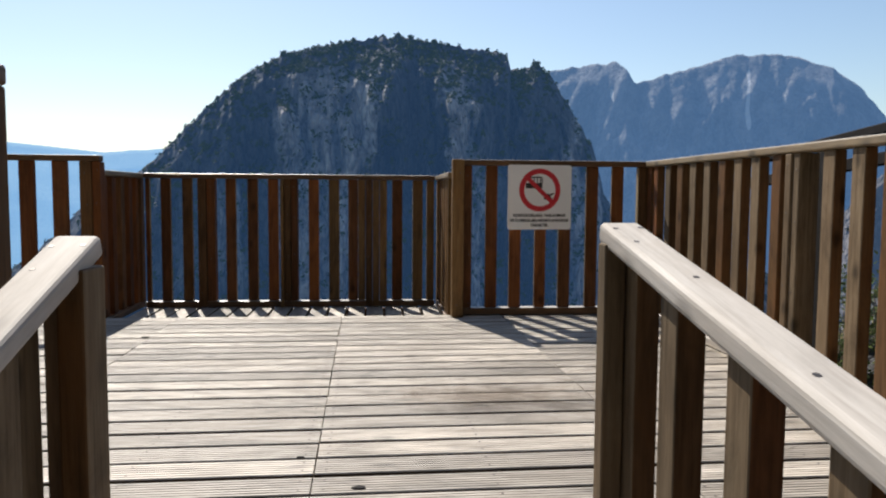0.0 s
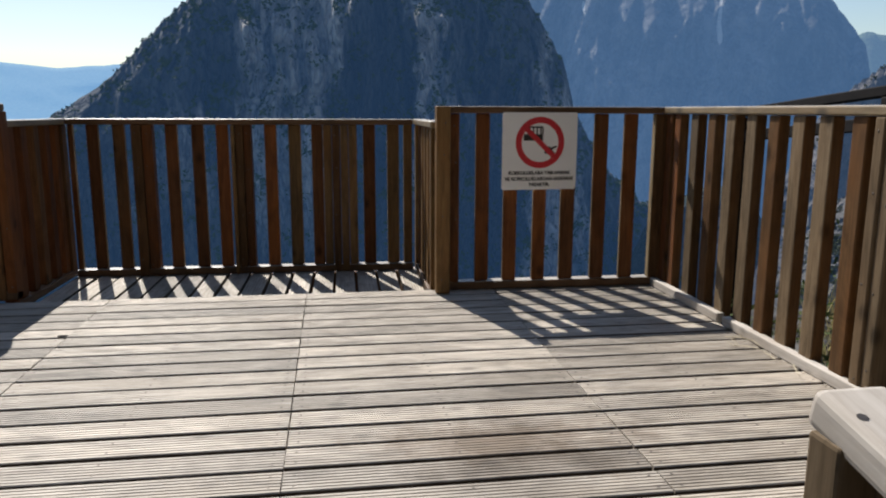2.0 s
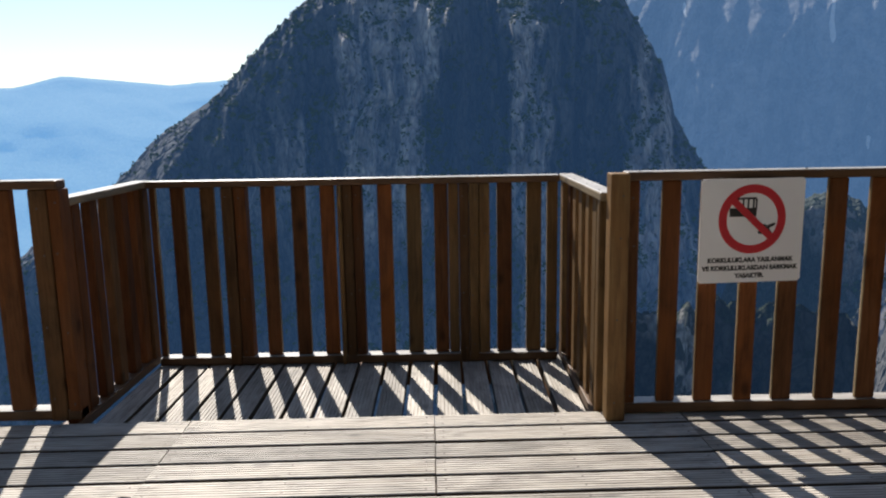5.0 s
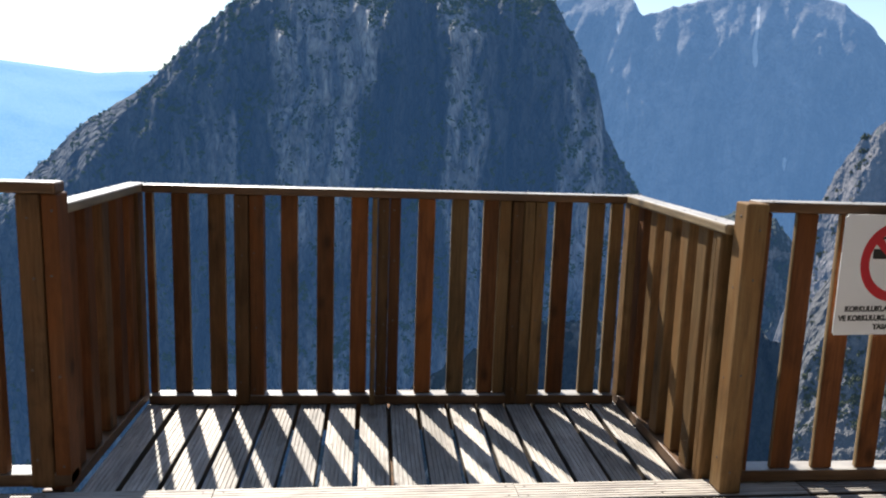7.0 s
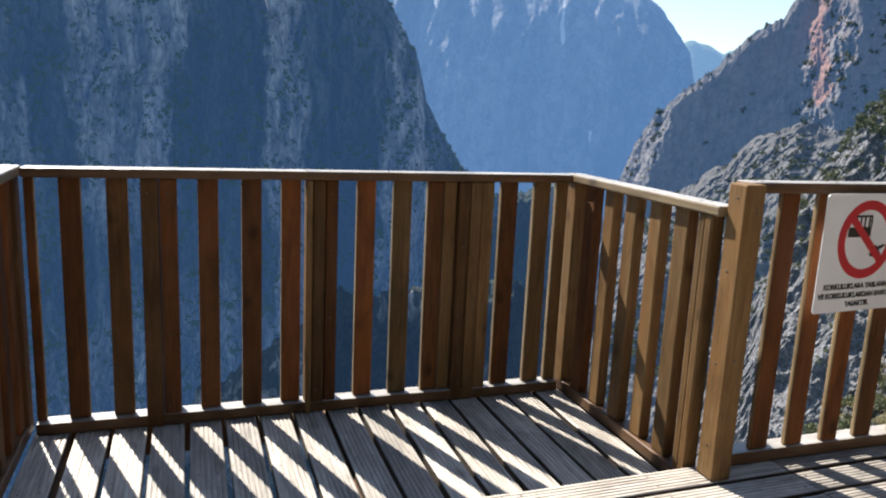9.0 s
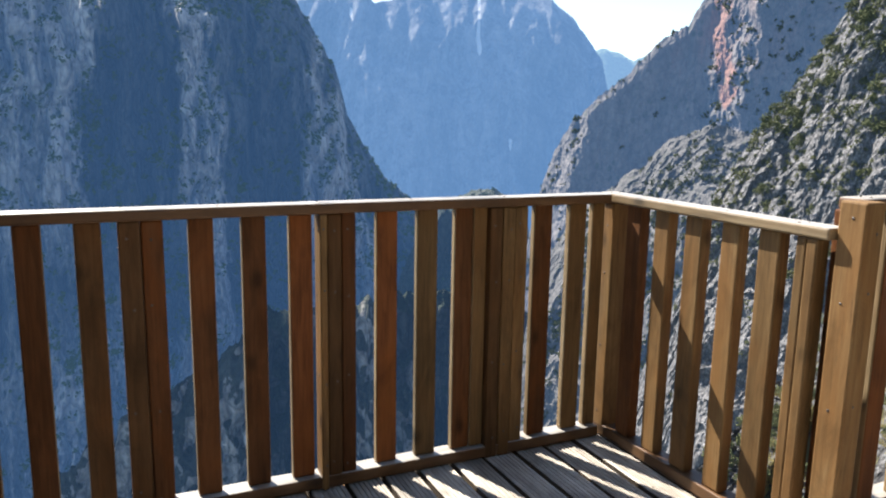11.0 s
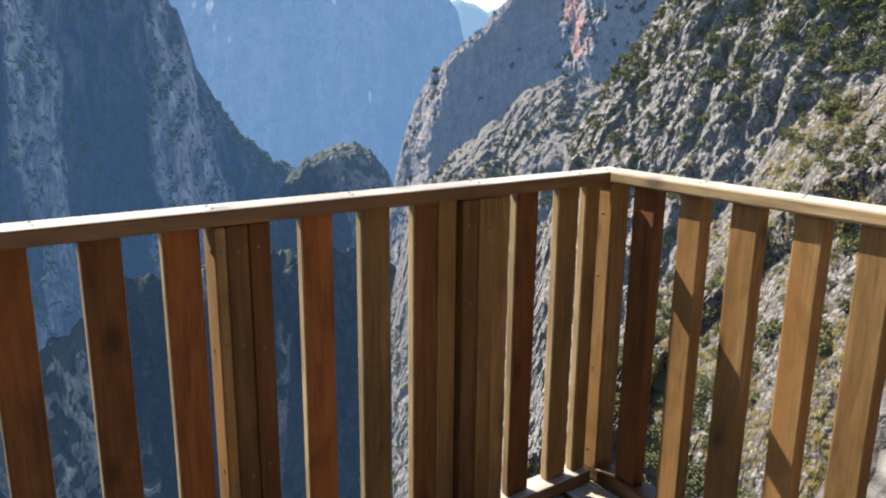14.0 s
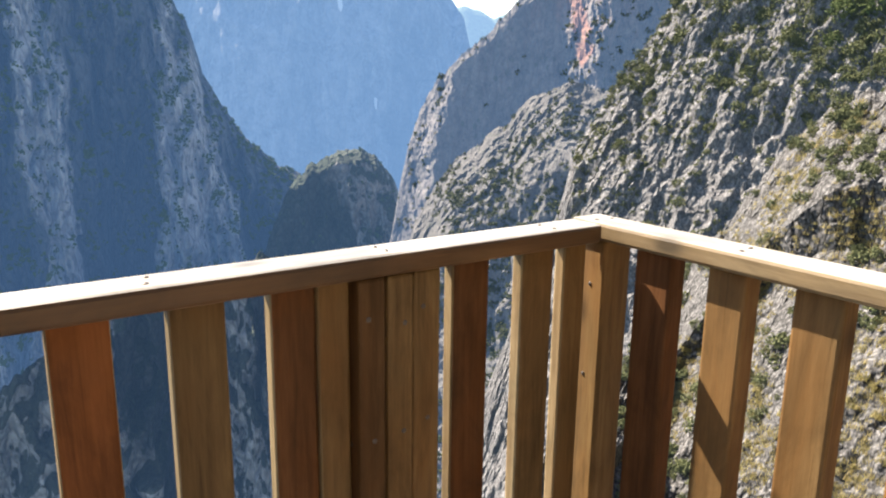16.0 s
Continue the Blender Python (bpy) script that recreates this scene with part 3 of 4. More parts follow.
# dark left flank, paler right: scrub, with light and shade painted in
KNOLL_MOSS_SHADE = [(-24, ((19, 0.9), (24, 0.9), (27, 0.6), (30, 0.5), (34, 0.6))), (-12, ((19, 1.0), (25, 1.0), (27.5, 0.9), (28.4, 0.3), (30.5, 0.2), (34, 0.6))),
              (-8, ((19, 1.0), (25.5, 1.0), (26.6, 0.35), (29, 0.3), (30.5, 0.2), (34, 0.5))), (-5, ((20, 1.0), (25.5, 0.6), (27, 0.35), (34, 0.35)))]
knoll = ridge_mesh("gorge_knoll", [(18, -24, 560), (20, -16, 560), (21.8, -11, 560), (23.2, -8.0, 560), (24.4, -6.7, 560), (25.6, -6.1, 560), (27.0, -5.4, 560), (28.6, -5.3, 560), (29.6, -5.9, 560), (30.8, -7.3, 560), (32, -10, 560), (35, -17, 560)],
                   ROCK_KNOLL, 170, 150, [(0, 1.0, 0), (0.02, 0.975, 0), (0.5, 0.92, 0), (1, 0.8, -420)], 17, 30, (0.35, 1.6), 5, 3.0, stain=lambda a, e: zone(KNOLL_MOSS_SHADE, a, e), relief=18, fins=(10, 1.6, 0.1))
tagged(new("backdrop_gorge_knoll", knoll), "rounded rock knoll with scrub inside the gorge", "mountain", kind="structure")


def wall_form(a, e):
    """The gorge wall turns two corners: sides that face down the valley fall back from them."""
    q = Vector((a * 0.9, e * 0.5, 0.0))
    corner = float(np.interp(e, [-20, -12.9, -6.9, -3.7, -0.5, 1.0], [32.4, 33.2, 33.8, 34.3, 35.0, 35.3])) + 0.5 * noise.fractal(q, 0.8, 2.0, 5)
    r = 18.0 * max(0.0, corner - a)
    first = 43.6 + 0.7 * noise.fractal(q + Vector((7.7, 0, 0)), 0.8, 2.0, 5)
    second = first + 2.2 + 0.12 * e
    if a > first:
        r -= 20.0 * (min(a, second) - first) - 4.0 * max(0.0, a - second)
    return r


def wall_rust(a, e):
    """Iron stain hanging down the second corner, and a faint one on the shaded face."""
    return max(float(np.interp(abs(a - 44.2 - 0.13 * (6 - e)), [0, 0.5, 1.3], [0.9, 0.55, 0.1])) * float(np.interp(e, [0.5, 2.0, 9, 12], [0, 1, 1, 0.4])),
               0.42 * float(np.interp(e, [1.0, 3.0, 9.0], [0, 1, 1])) * float(np.interp(a, [39, 41, 44], [0, 1, 1])))


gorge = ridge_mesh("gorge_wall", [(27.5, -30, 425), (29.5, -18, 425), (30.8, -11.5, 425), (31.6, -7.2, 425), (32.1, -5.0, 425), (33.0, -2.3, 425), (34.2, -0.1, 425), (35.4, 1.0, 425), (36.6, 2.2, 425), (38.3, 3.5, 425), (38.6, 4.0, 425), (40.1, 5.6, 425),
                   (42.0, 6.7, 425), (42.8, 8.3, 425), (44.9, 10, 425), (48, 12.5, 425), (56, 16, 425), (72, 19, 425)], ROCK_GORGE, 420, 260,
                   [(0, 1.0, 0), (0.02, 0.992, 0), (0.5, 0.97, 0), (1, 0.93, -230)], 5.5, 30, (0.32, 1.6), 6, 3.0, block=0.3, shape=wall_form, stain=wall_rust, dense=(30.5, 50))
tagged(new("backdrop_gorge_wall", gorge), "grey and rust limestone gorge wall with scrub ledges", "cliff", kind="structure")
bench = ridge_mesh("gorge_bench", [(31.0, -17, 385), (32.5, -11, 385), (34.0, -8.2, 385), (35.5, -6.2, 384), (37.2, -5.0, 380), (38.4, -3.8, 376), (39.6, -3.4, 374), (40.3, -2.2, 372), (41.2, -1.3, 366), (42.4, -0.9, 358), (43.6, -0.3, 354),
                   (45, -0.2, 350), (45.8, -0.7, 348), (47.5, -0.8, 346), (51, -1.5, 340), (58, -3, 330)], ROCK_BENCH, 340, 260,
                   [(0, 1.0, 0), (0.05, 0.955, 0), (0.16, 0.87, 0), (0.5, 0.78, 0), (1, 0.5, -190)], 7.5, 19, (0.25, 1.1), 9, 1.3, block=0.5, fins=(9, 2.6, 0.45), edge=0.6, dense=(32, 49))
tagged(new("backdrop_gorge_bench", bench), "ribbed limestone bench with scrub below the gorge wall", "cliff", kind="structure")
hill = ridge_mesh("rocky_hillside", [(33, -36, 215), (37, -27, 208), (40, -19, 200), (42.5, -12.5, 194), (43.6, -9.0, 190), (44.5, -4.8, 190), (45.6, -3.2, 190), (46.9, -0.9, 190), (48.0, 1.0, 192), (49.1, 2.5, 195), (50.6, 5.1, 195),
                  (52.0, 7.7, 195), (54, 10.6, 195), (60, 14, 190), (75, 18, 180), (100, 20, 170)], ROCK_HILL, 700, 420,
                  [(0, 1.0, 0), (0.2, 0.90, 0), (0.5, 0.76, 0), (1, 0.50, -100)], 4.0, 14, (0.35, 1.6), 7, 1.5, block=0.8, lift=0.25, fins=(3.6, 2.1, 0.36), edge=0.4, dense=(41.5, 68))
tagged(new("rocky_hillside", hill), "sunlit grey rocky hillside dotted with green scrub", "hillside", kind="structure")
spur = ridge_mesh("near_spur", [(30, -40, 20), (36, -33, 28), (42, -27, 40), (48, -20, 52), (51.5, -14, 60), (53.2, -11.3, 60), (54.6, -9.9, 60), (56, -7.3, 60), (57.6, -4.6, 60), (60.1, -1.6, 58), (62.1, -0.6, 57), (65, 0.6, 55), (72, 2, 50), (85, 4, 45), (110, 6, 40)],
                  ROCK_NEAR, 420, 340, [(0, 1.0, 0), (0.13, 0.875, 0), (0.15, 0.852, 0), (0.26, 0.858, 0), (0.40, 0.74, 0), (1, 0.42, -34)], 0.6, 4.5, (0.5, 1.2), 8, 1.5, block=0.6, lift=0.3, edge=0.8, dense=(48, 72))
tagged(new("near_spur", spur), "pale limestone spur with dry grass below the deck", "hillside", kind="structure")

# unseen wooded slope added behind the deck to shut off sky light
rear = ridge_mesh("rear_slope", [(96, 6, 75), (104, 20, 70), (120, 34, 62), (150, 40, 58), (190, 41, 58), (230, 38, 62), (262, 30, 70), (285, 17, 85), (298, 4, 100), (304, -6, 110)], WOODED, 150, 60,
                  [(0, 1.0, 0), (0.5, 0.75, 0), (1, 0.42, -9)], 3.0, 12, (0.8, 0.3), 10, 1.4, block=0.6)
tagged(new("added_rear_slope", rear), "unseen wooded slope added behind the deck to block sky", "hillside", kind="structure")

valley = bmesh.new()
bmesh.ops.create_grid(valley, x_segments=60, y_segments=60, size=4800)
for v in valley.verts:
    v.co.z = -420 + 40 * noise.noise(v.co / 600)
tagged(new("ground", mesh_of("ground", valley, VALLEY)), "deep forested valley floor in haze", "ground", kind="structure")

terrace = bmesh.new()
bmesh.ops.create_grid(terrace, x_segments=230, y_segments=170, size=1)
for v in terrace.verts:
    x, y = 6 + v.co.x * 24, -14 + v.co.y * 17
    edge = 1.2 + 1.5 * noise.noise(Vector((x * 0.2, 3, 0))) + 1.5 * max(0.0, 1 - abs(x + 1.2) / 2.2)
    z = -0.62 - 0.75 * min(1, max(0, (y + 5.2) / 2.5)) + 0.12 * noise.fractal(Vector((x, y, 0)) * 0.6, 0.9, 2, 4)
    z += 0.10 * max(0, -y - 9) + 0.15 * max(0, x - 4) + 0.85 * min(1, max(0, (x - 1.7) / 1.3))
    if y > edge:
        z -= (y - edge) * 9 + 1.5 * noise.noise(Vector((x, y, 1)))
    stone = noise.voronoi(Vector((x, y, z * 0.3)) * 1.9)[0]
    z += 0.22 * min(0.7, stone[1] - stone[0]) - 0.08 + 0.05 * noise.fractal(Vector((x, y, 7)) * 3.1, 0.8, 2, 4)
    v.co = (x, y, z)
terrace_mesh = mesh_of("terrace_ground", terrace, ROCK_NEAR)
tagged(new("terrace_ground", terrace_mesh), "stony ground beneath and behind the deck", "ground", kind="structure")

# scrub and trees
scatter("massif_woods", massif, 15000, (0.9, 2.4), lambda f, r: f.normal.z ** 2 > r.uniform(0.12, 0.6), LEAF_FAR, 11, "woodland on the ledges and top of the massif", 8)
scatter("hillside_scrub", hill, 950, (0.7, 1.9), lambda f, r: 0.25 * noise.noise(f.center / 12) + f.center.z / 90 + 0.8 * max(0.0, math.atan2(f.center.x, f.center.y) - 0.95) + 0.5 * f.normal.z > r.uniform(0.1, 1.3), LEAF, 12, "green scrub on the rocky hillside", 110)
scatter("hillside_low_scrub", hill, 5200, (0.2, 0.7), lambda f, r: 0.7 * noise.noise(f.center / 7) + f.center.z / 80 > r.uniform(-0.4, 0.6), LEAF, 21, "low olive scrub between the rocks", 18)
scatter("hillside_trees", hill, 85, (1.6, 3.2), lambda f, r: math.atan2(f.center.x, f.center.y) > r.uniform(1.0, 1.1) and f.center.z > r.uniform(2, 9), LEAF_TREE, 31, "bright green trees high on the rocky hillside", 260)
scatter("gorge_scrub", gorge, 1300, (0.7, 1.9), lambda f, r: f.normal.z ** 2 > r.uniform(0.25, 0.9), LEAF_GORGE, 13, "scrub on the ledges and rim of the gorge wall", 12)
scatter("bench_scrub", bench, 4200, (0.6, 1.7), lambda f, r: f.normal.z ** 2 > r.uniform(0.1, 0.7) and noise.noise(f.center / 26) > r.uniform(-0.4, 0.4), LEAF_GORGE, 17, "scrub and small trees on the limestone bench", 16)
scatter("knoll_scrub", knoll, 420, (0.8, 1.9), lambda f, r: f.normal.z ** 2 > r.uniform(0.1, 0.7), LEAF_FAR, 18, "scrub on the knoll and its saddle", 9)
scatter("spur_scrub", spur, 620, (0.14, 0.6), lambda f, r: (f.center - EYE).length > 44 and f.normal.z > 0.5 and 0.8 * noise.noise(f.center / 2.6) + 0.9 * f.normal.z > r.uniform(0.3, 1.2), LEAF, 14, "small green bushes on the near spur", 90)


def dry_grass(name, me, count, keep, mat, seed, label):
    """Tufts of thin dry blades among the stones. One object of stuff."""
    rnd = random.Random(seed)
    verts, faces, done = [], [], 0
    while done < count:
        f = me.polygons[rnd.randrange(len(me.polygons))]
        if not keep(f, rnd):
            continue
        done += 1
        for _ in range(22):
            a, ln = rnd.uniform(0, 6.3), rnd.uniform(0.12, 0.42)
            root = f.center + Vector((rnd.gauss(0, 0.12), rnd.gauss(0, 0.12), -0.04))
            tip = root + Vector((math.cos(a) * ln * 0.5, math.sin(a) * ln * 0.5, ln))
            side = Vector((-math.sin(a), math.cos(a), 0)) * rnd.uniform(0.006, 0.014) * (1.0 if name.startswith("terrace") else 2.0)
            k = len(verts)
            verts += [root - side, root + side, tip]
            faces.append((k, k + 1, k + 2))
    out = bpy.data.meshes.new(name)
    out.from_pydata(verts, [], faces)
    out.materials.append(mat)
    return tagged(new(name, out), label, "grass", kind="stuff")


dry_grass("spur_dry_grass", spur, 5200, lambda f, r: (f.center - EYE).length < 70 and noise.noise(f.center / 4 + Vector((9, 0, 0))) > r.uniform(-0.3, 0.4), LEAF_DRY, 15, "dry grass tufts among pale stones")


dry_grass("near_dry_grass", spur, 4200, lambda f, r: (f.center - EYE).length < 45 and f.normal.z > 0.3 and noise.noise(f.center / 3) > r.uniform(-0.4, 0.4), LEAF_DRY, 25, "dry yellow grass between pale stones")
dry_grass("terrace_dry_grass", terrace_mesh, 1500, lambda f, r: 1.7 < f.center.x < 12 and -5 < f.center.y < 3.5 and f.center.z > -6 and noise.noise(f.center / 1.6) > r.uniform(-0.4, 0.3), LEAF_DRY, 26, "dry yellow grass on the stony ground beside the deck")
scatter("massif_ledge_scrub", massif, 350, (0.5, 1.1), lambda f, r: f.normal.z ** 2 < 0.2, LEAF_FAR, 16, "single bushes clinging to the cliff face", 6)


# ---- railings ----
TOP, ALC_TOP, ALC_FLOOR = 1.13, 1.04, -0.10


def railing(name, m, label, length, top, bottom, pieces, rail_mat, width=0.09, thick=0.041, low=True, low_mat=None, group="deck railings", side_mat=None, rail_from=0.0, drop=0.0, low_top=None):
    """A timber railing along local x from 0 to length; its deck side is local y = 0. pieces: (start, end, depth, front, material)."""
    ob = thing(name, m, label, "railing", group)
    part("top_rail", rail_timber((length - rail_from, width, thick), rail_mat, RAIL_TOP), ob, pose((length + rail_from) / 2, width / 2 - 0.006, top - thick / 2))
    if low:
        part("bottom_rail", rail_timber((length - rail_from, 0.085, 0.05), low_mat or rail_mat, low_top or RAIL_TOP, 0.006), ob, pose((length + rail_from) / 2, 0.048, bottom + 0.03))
    for a, b, depth, front, mat in pieces:
        base = bottom + 0.056 if depth < 0.08 and low else bottom + 0.002 - (drop if depth >= 0.08 else 0.0)
        h = top - (0.0 if b <= rail_from else thick) - base - 0.001
        name_ = "post" if depth >= 0.08 else "baluster"
        part(name_, sided_timber((b - a, depth, h), mat, side_mat) if side_mat and depth < 0.08 else timber((b - a, depth, h), mat, 0.007), ob, pose((a + b) / 2, front + depth / 2, base + h / 2))
    return ob


def row(starts, width, mats, depth=0.05, front=0.02):
    return [(s, s + width, depth, front, mats[i % len(mats)]) for i, s in enumerate(starts)]


B, R_, P = BALUSTER, BALUSTER_RED, POST
# back of the alcove, along x
o = -2.470
back = [(a - o, b - o, 0.036, 0.034, mt) for a, b, mt in ((-2.343, -2.26, B), (-2.166, -2.082, P), (-1.806, -1.72, B), (-1.624, -1.537, B), (-1.452, -1.365, R_), (-1.11, -1.022, R_),
        (-0.938, -0.848, HONEY), (-0.772, -0.690, B), (-0.395, -0.305, B), (-0.217, -0.128, HONEY), (-0.095, -0.030, HONEY), (-2.468, -2.43, B))]
back += [(-2.032 - o, -1.962 - o, 0.09, 0.0, P), (-1.959 - o, -1.889 - o, 0.09, 0.010, B)]
back += [(-1.345 - o, -1.318 - o, 0.09, -0.008, HONEY), (-1.315 - o, -1.258 - o, 0.09, 0.008, P), (-1.255 - o, -1.200 - o, 0.09, 0.014, B)]
back += [(-0.687 - o, -0.625 - o, 0.045, 0.03, HONEY), (-0.622 - o, -0.565 - o, 0.09, 0.004, P), (-0.562 - o, -0.505 - o, 0.09, 0.004, HONEY), (-0.502 - o, -0.440 - o, 0.09, 0.012, HONEY)]
railing("alcove_railing", pose(o, 1.104, 0), "brown timber railing across the front of the lower alcove", 2.444, ALC_TOP, ALC_FLOOR, back, RAIL_X, side_mat=SUNLIT_SAWN)
# sides of the alcove, running away from the deck
# left side in darker woods for its shade, right side in honey for sun
side = row([0.84, 0.655, 0.465, 0.28], 0.09, (B, P, B, B))
side += [(0.10, 0.19, 0.05, 0.006, R_), (0.03, 0.095, 0.09, 0.0, P), (1.015, 1.095, 0.05, 0.02, B), (1.105, 1.195, 0.085, 0.006, P)]
right = [(0.938, 1.032, 0.05, 0.02, B), (0.766, 0.852, 0.05, 0.02, HONEY), (0.582, 0.674, 0.05, 0.02, HONEY), (0.397, 0.484, 0.05, 0.02, HONEY), (0.220, 0.312, 0.05, 0.02, HONEY),
         (0.106, 0.146, 0.05, 0.006, HONEY), (0.062, 0.104, 0.06, 0.002, HONEY), (1.105, 1.195, 0.085, 0.006, HONEY)]
# bottom rails of the sides keep dark wood on top, as in shade
railing("alcove_railing", pose(-0.012, 1.205, 0, 0, 0, -90), "brown timber railing at the side of the alcove", 1.187, ALC_TOP, ALC_FLOOR,
        [(1.205 - b, 1.205 - a, d, f, mt) for a, b, d, f, mt in right], RAIL_Y, low_mat=RAIL_X, low_top=RAIL_X)
railing("alcove_railing", pose(-2.485, 0.105, 0, 0, 0, 90), "brown timber railing at the side of the alcove", 1.10, ALC_TOP, ALC_FLOOR, [(a - 0.105 if a > 0.105 else 0.0, b - 0.105, d, f, mt) for a, b, d, f, mt in side if b > 0.12], RAIL_Y, low_mat=RAIL_X, low_top=RAIL_X)
# railing with the sign, and its mirror image beyond the alcove
rf = [(0.008, 0.092, 0.095, -0.083, HONEY), (0.098, 0.158, 0.09, 0.008, B)]
rf += [(a, b, 0.026, 0.014, mt) for a, b, mt in ((0.259, 0.345, R_), (0.434, 0.52, R_), (0.622, 0.705, R_), (0.798, 0.888, B), (1.0, 1.09, B), (1.19, 1.28, B))]
rf += [(1.385, 1.44, 0.055, 0.0, P)]
railing("deck_railing", pose(0.0, 0.0, 0), "brown timber railing with slim balusters beside the alcove", 1.44, TOP, 0.0, rf, RAIL_X, side_mat=SUNLIT_SAWN, rail_from=0.0925, drop=0.0)
lf = [(a + 4.3, b + 4.3, 0.05, 0.006, mt) for a, b, mt in ((-2.76, -2.662, B), (-2.98, -2.882, R_), (-3.19, -3.092, B), (-3.40, -3.302, B), (-3.61, -3.512, P), (-3.82, -3.722, B), (-4.03, -3.932, B))]
lf += [(-2.575 + 4.3, -2.495 + 4.3, 0.10, 0.0, P), (-2.492 + 4.3, -2.437 + 4.3, 0.10, 0.006, B), (0.0, 0.1, 0.10, 0.0, P)]
railing("deck_railing", pose(-4.3, 0.03, 0), "dark brown timber railing on the deck edge", 1.863, TOP + 0.005, 0.0, lf, RAIL_X)
# long railing down the sunny side of the deck
# deck faces painted pale as in sun, narrow sides dark as in shade
fr = [(0.10 - b, 0.10 - a, 0.055, 0.006, mt) for a, b, mt in ((-0.445, -0.352, PALE), (-0.648, -0.556, P), (-0.85, -0.756, PALE), (-1.05, -0.958, PALE), (-1.245, -1.155, P),
      (-1.437, -1.345, PALE), (-1.628, -1.536, PALE), (-1.834, -1.745, P), (-2.268, -2.178, PALE), (-2.47, -2.38, PALE), (-2.67, -2.58, P), (-2.87, -2.78, PALE), (-3.07, -2.98, PALE),
      (-3.27, -3.18, P), (-3.47, -3.38, PALE), (-3.67, -3.58, PALE))]
fr += [(0.02, 0.10, 0.10, 0.0, P), (0.12, 0.20, 0.055, 0.006, B), (0.24, 0.32, 0.055, 0.006, B)]
fr += [(1.985, 2.04, 0.10, -0.004, PALE), (2.043, 2.10, 0.10, 0.004, PALE), (3.90, 4.0, 0.10, 0.0, PALE)]
railing("deck_railing", pose(1.44, 0.10, 0, 0, 0, -90), "pale sunlit timber railing down the deck side", 4.0, TOP, 0.0, fr, RAIL_Y, low=False, side_mat=P)
# loose kerb timbers at the foot of that railing
for y0, y1, x0 in ((0.02, -0.86, 1.432), (-0.92, -1.98, 1.440), (-2.05, -3.6, 1.436)):
    ob = new("kerb_timber", timber((abs(y1 - y0), 0.045, 0.05), HANDRAIL, 0.006))
    ob.matrix_basis = pose(x0, (y0 + y1) / 2, 0.026, 0, 0, 90 + 0.6)
    tagged(ob, "pale batten nailed along the deck edge", "batten", "kerb battens")

# screw heads on the posts
rnd_s = random.Random(8)
bm = bmesh.new()
bmesh.ops.create_uvsphere(bm, u_segments=8, v_segments=5, radius=0.0055)
bmesh.ops.scale(bm, vec=(1, 1, 0.45), verts=bm.verts)
head = mesh_of("screw", bm, SCREW)
for ob in [o for o in scene.objects if o.name.startswith("post") and o.parent and o.parent.get("category") == "railing"]:
    sx, sy, sz = (max(abs(v.co[k]) for v in ob.data.vertices) for k in range(3))
    for fz in (-0.82, -0.2, 0.45, 0.86):
        part("screw", head, ob, pose(rnd_s.uniform(-0.4, 0.4) * sx, -sy, fz * sz + rnd_s.uniform(-0.03, 0.03), 90, 0, 0))
        part("screw", head, ob, pose(-sx, rnd_s.uniform(-0.3, 0.3) * sy, fz * sz + rnd_s.uniform(-0.03, 0.03), 0, -90, 0))

# paired screw heads sunk into the top rails
for ob in [o for o in scene.objects if o.name.startswith("top_rail") and o.parent and o.parent.get("category") == "railing" and not o.parent.name.startswith("walkway")]:
    half = max(v.co.x for v in ob.data.vertices)
    x = -half + 0.07
    while x < half - 0.04:
        for y in (-0.022, 0.019):
            part("screw", head, ob, pose(x + rnd_s.uniform(-0.015, 0.015), y + rnd_s.uniform(-0.006, 0.006), max(v.co.z for v in ob.data.vertices)))
        x += rnd_s.uniform(0.3, 0.42)

# ---- deck ----
deck = thing("deck_floor", pose(0, 0, 0, 0, 0, 1.0), "weathered ribbed timber deck boards with dark gaps", "deck", kind="structure")
rnd = random.Random(5)
seams = [-4.3, -3.085, -1.915, -0.776, 0.378, 1.41]
boards = {}
for k in range(26):
    y = 0.064 - 0.1543 * (k + 0.5)
    for a, b in zip(seams, seams[1:]):
        key = round(b - a, 3)
        if key not in boards:
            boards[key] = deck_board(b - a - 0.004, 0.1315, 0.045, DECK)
        part("plank", boards[key], deck, pose((a + b) / 2 + rnd.uniform(-0.0015, 0.0015), y + rnd.uniform(-0.0025, 0.0025), rnd.uniform(-0.002, 0.001),
             rnd.uniform(-0.3, 0.3), 0, rnd.uniform(-0.10, 0.10)))
rnd_k = random.Random(3)
for x, y, r in ((-0.63, -3.135, 0.016), (-1.94, -0.68, 0.02), (-0.83, -2.86, 0.009)):
    bm = bmesh.new()
    ring = [bm.verts.new((r * rnd_k.uniform(0.8, 1.5) * math.cos(k * 0.63), r * rnd_k.uniform(0.5, 0.8) * math.sin(k * 0.63), 0)) for k in range(10)]
    rim = [bm.verts.new((v.co.x * 1.15, v.co.y * 1.15, -0.004)) for v in ring]
    bm.faces.new(ring)
    for k in range(10):
        bm.faces.new((ring[k], rim[k], rim[(k + 1) % 10], ring[(k + 1) % 10]))
    part("knot", mesh_of("knot", bm, DARK_STAIN), deck, pose(x, y, 0.003), "dark knot at a board edge")
alcove = thing("alcove_floor", pose(0, 0, 0), "weathered ribbed boards of the lower alcove floor", "deck", kind="structure")
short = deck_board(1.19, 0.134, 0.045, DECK)
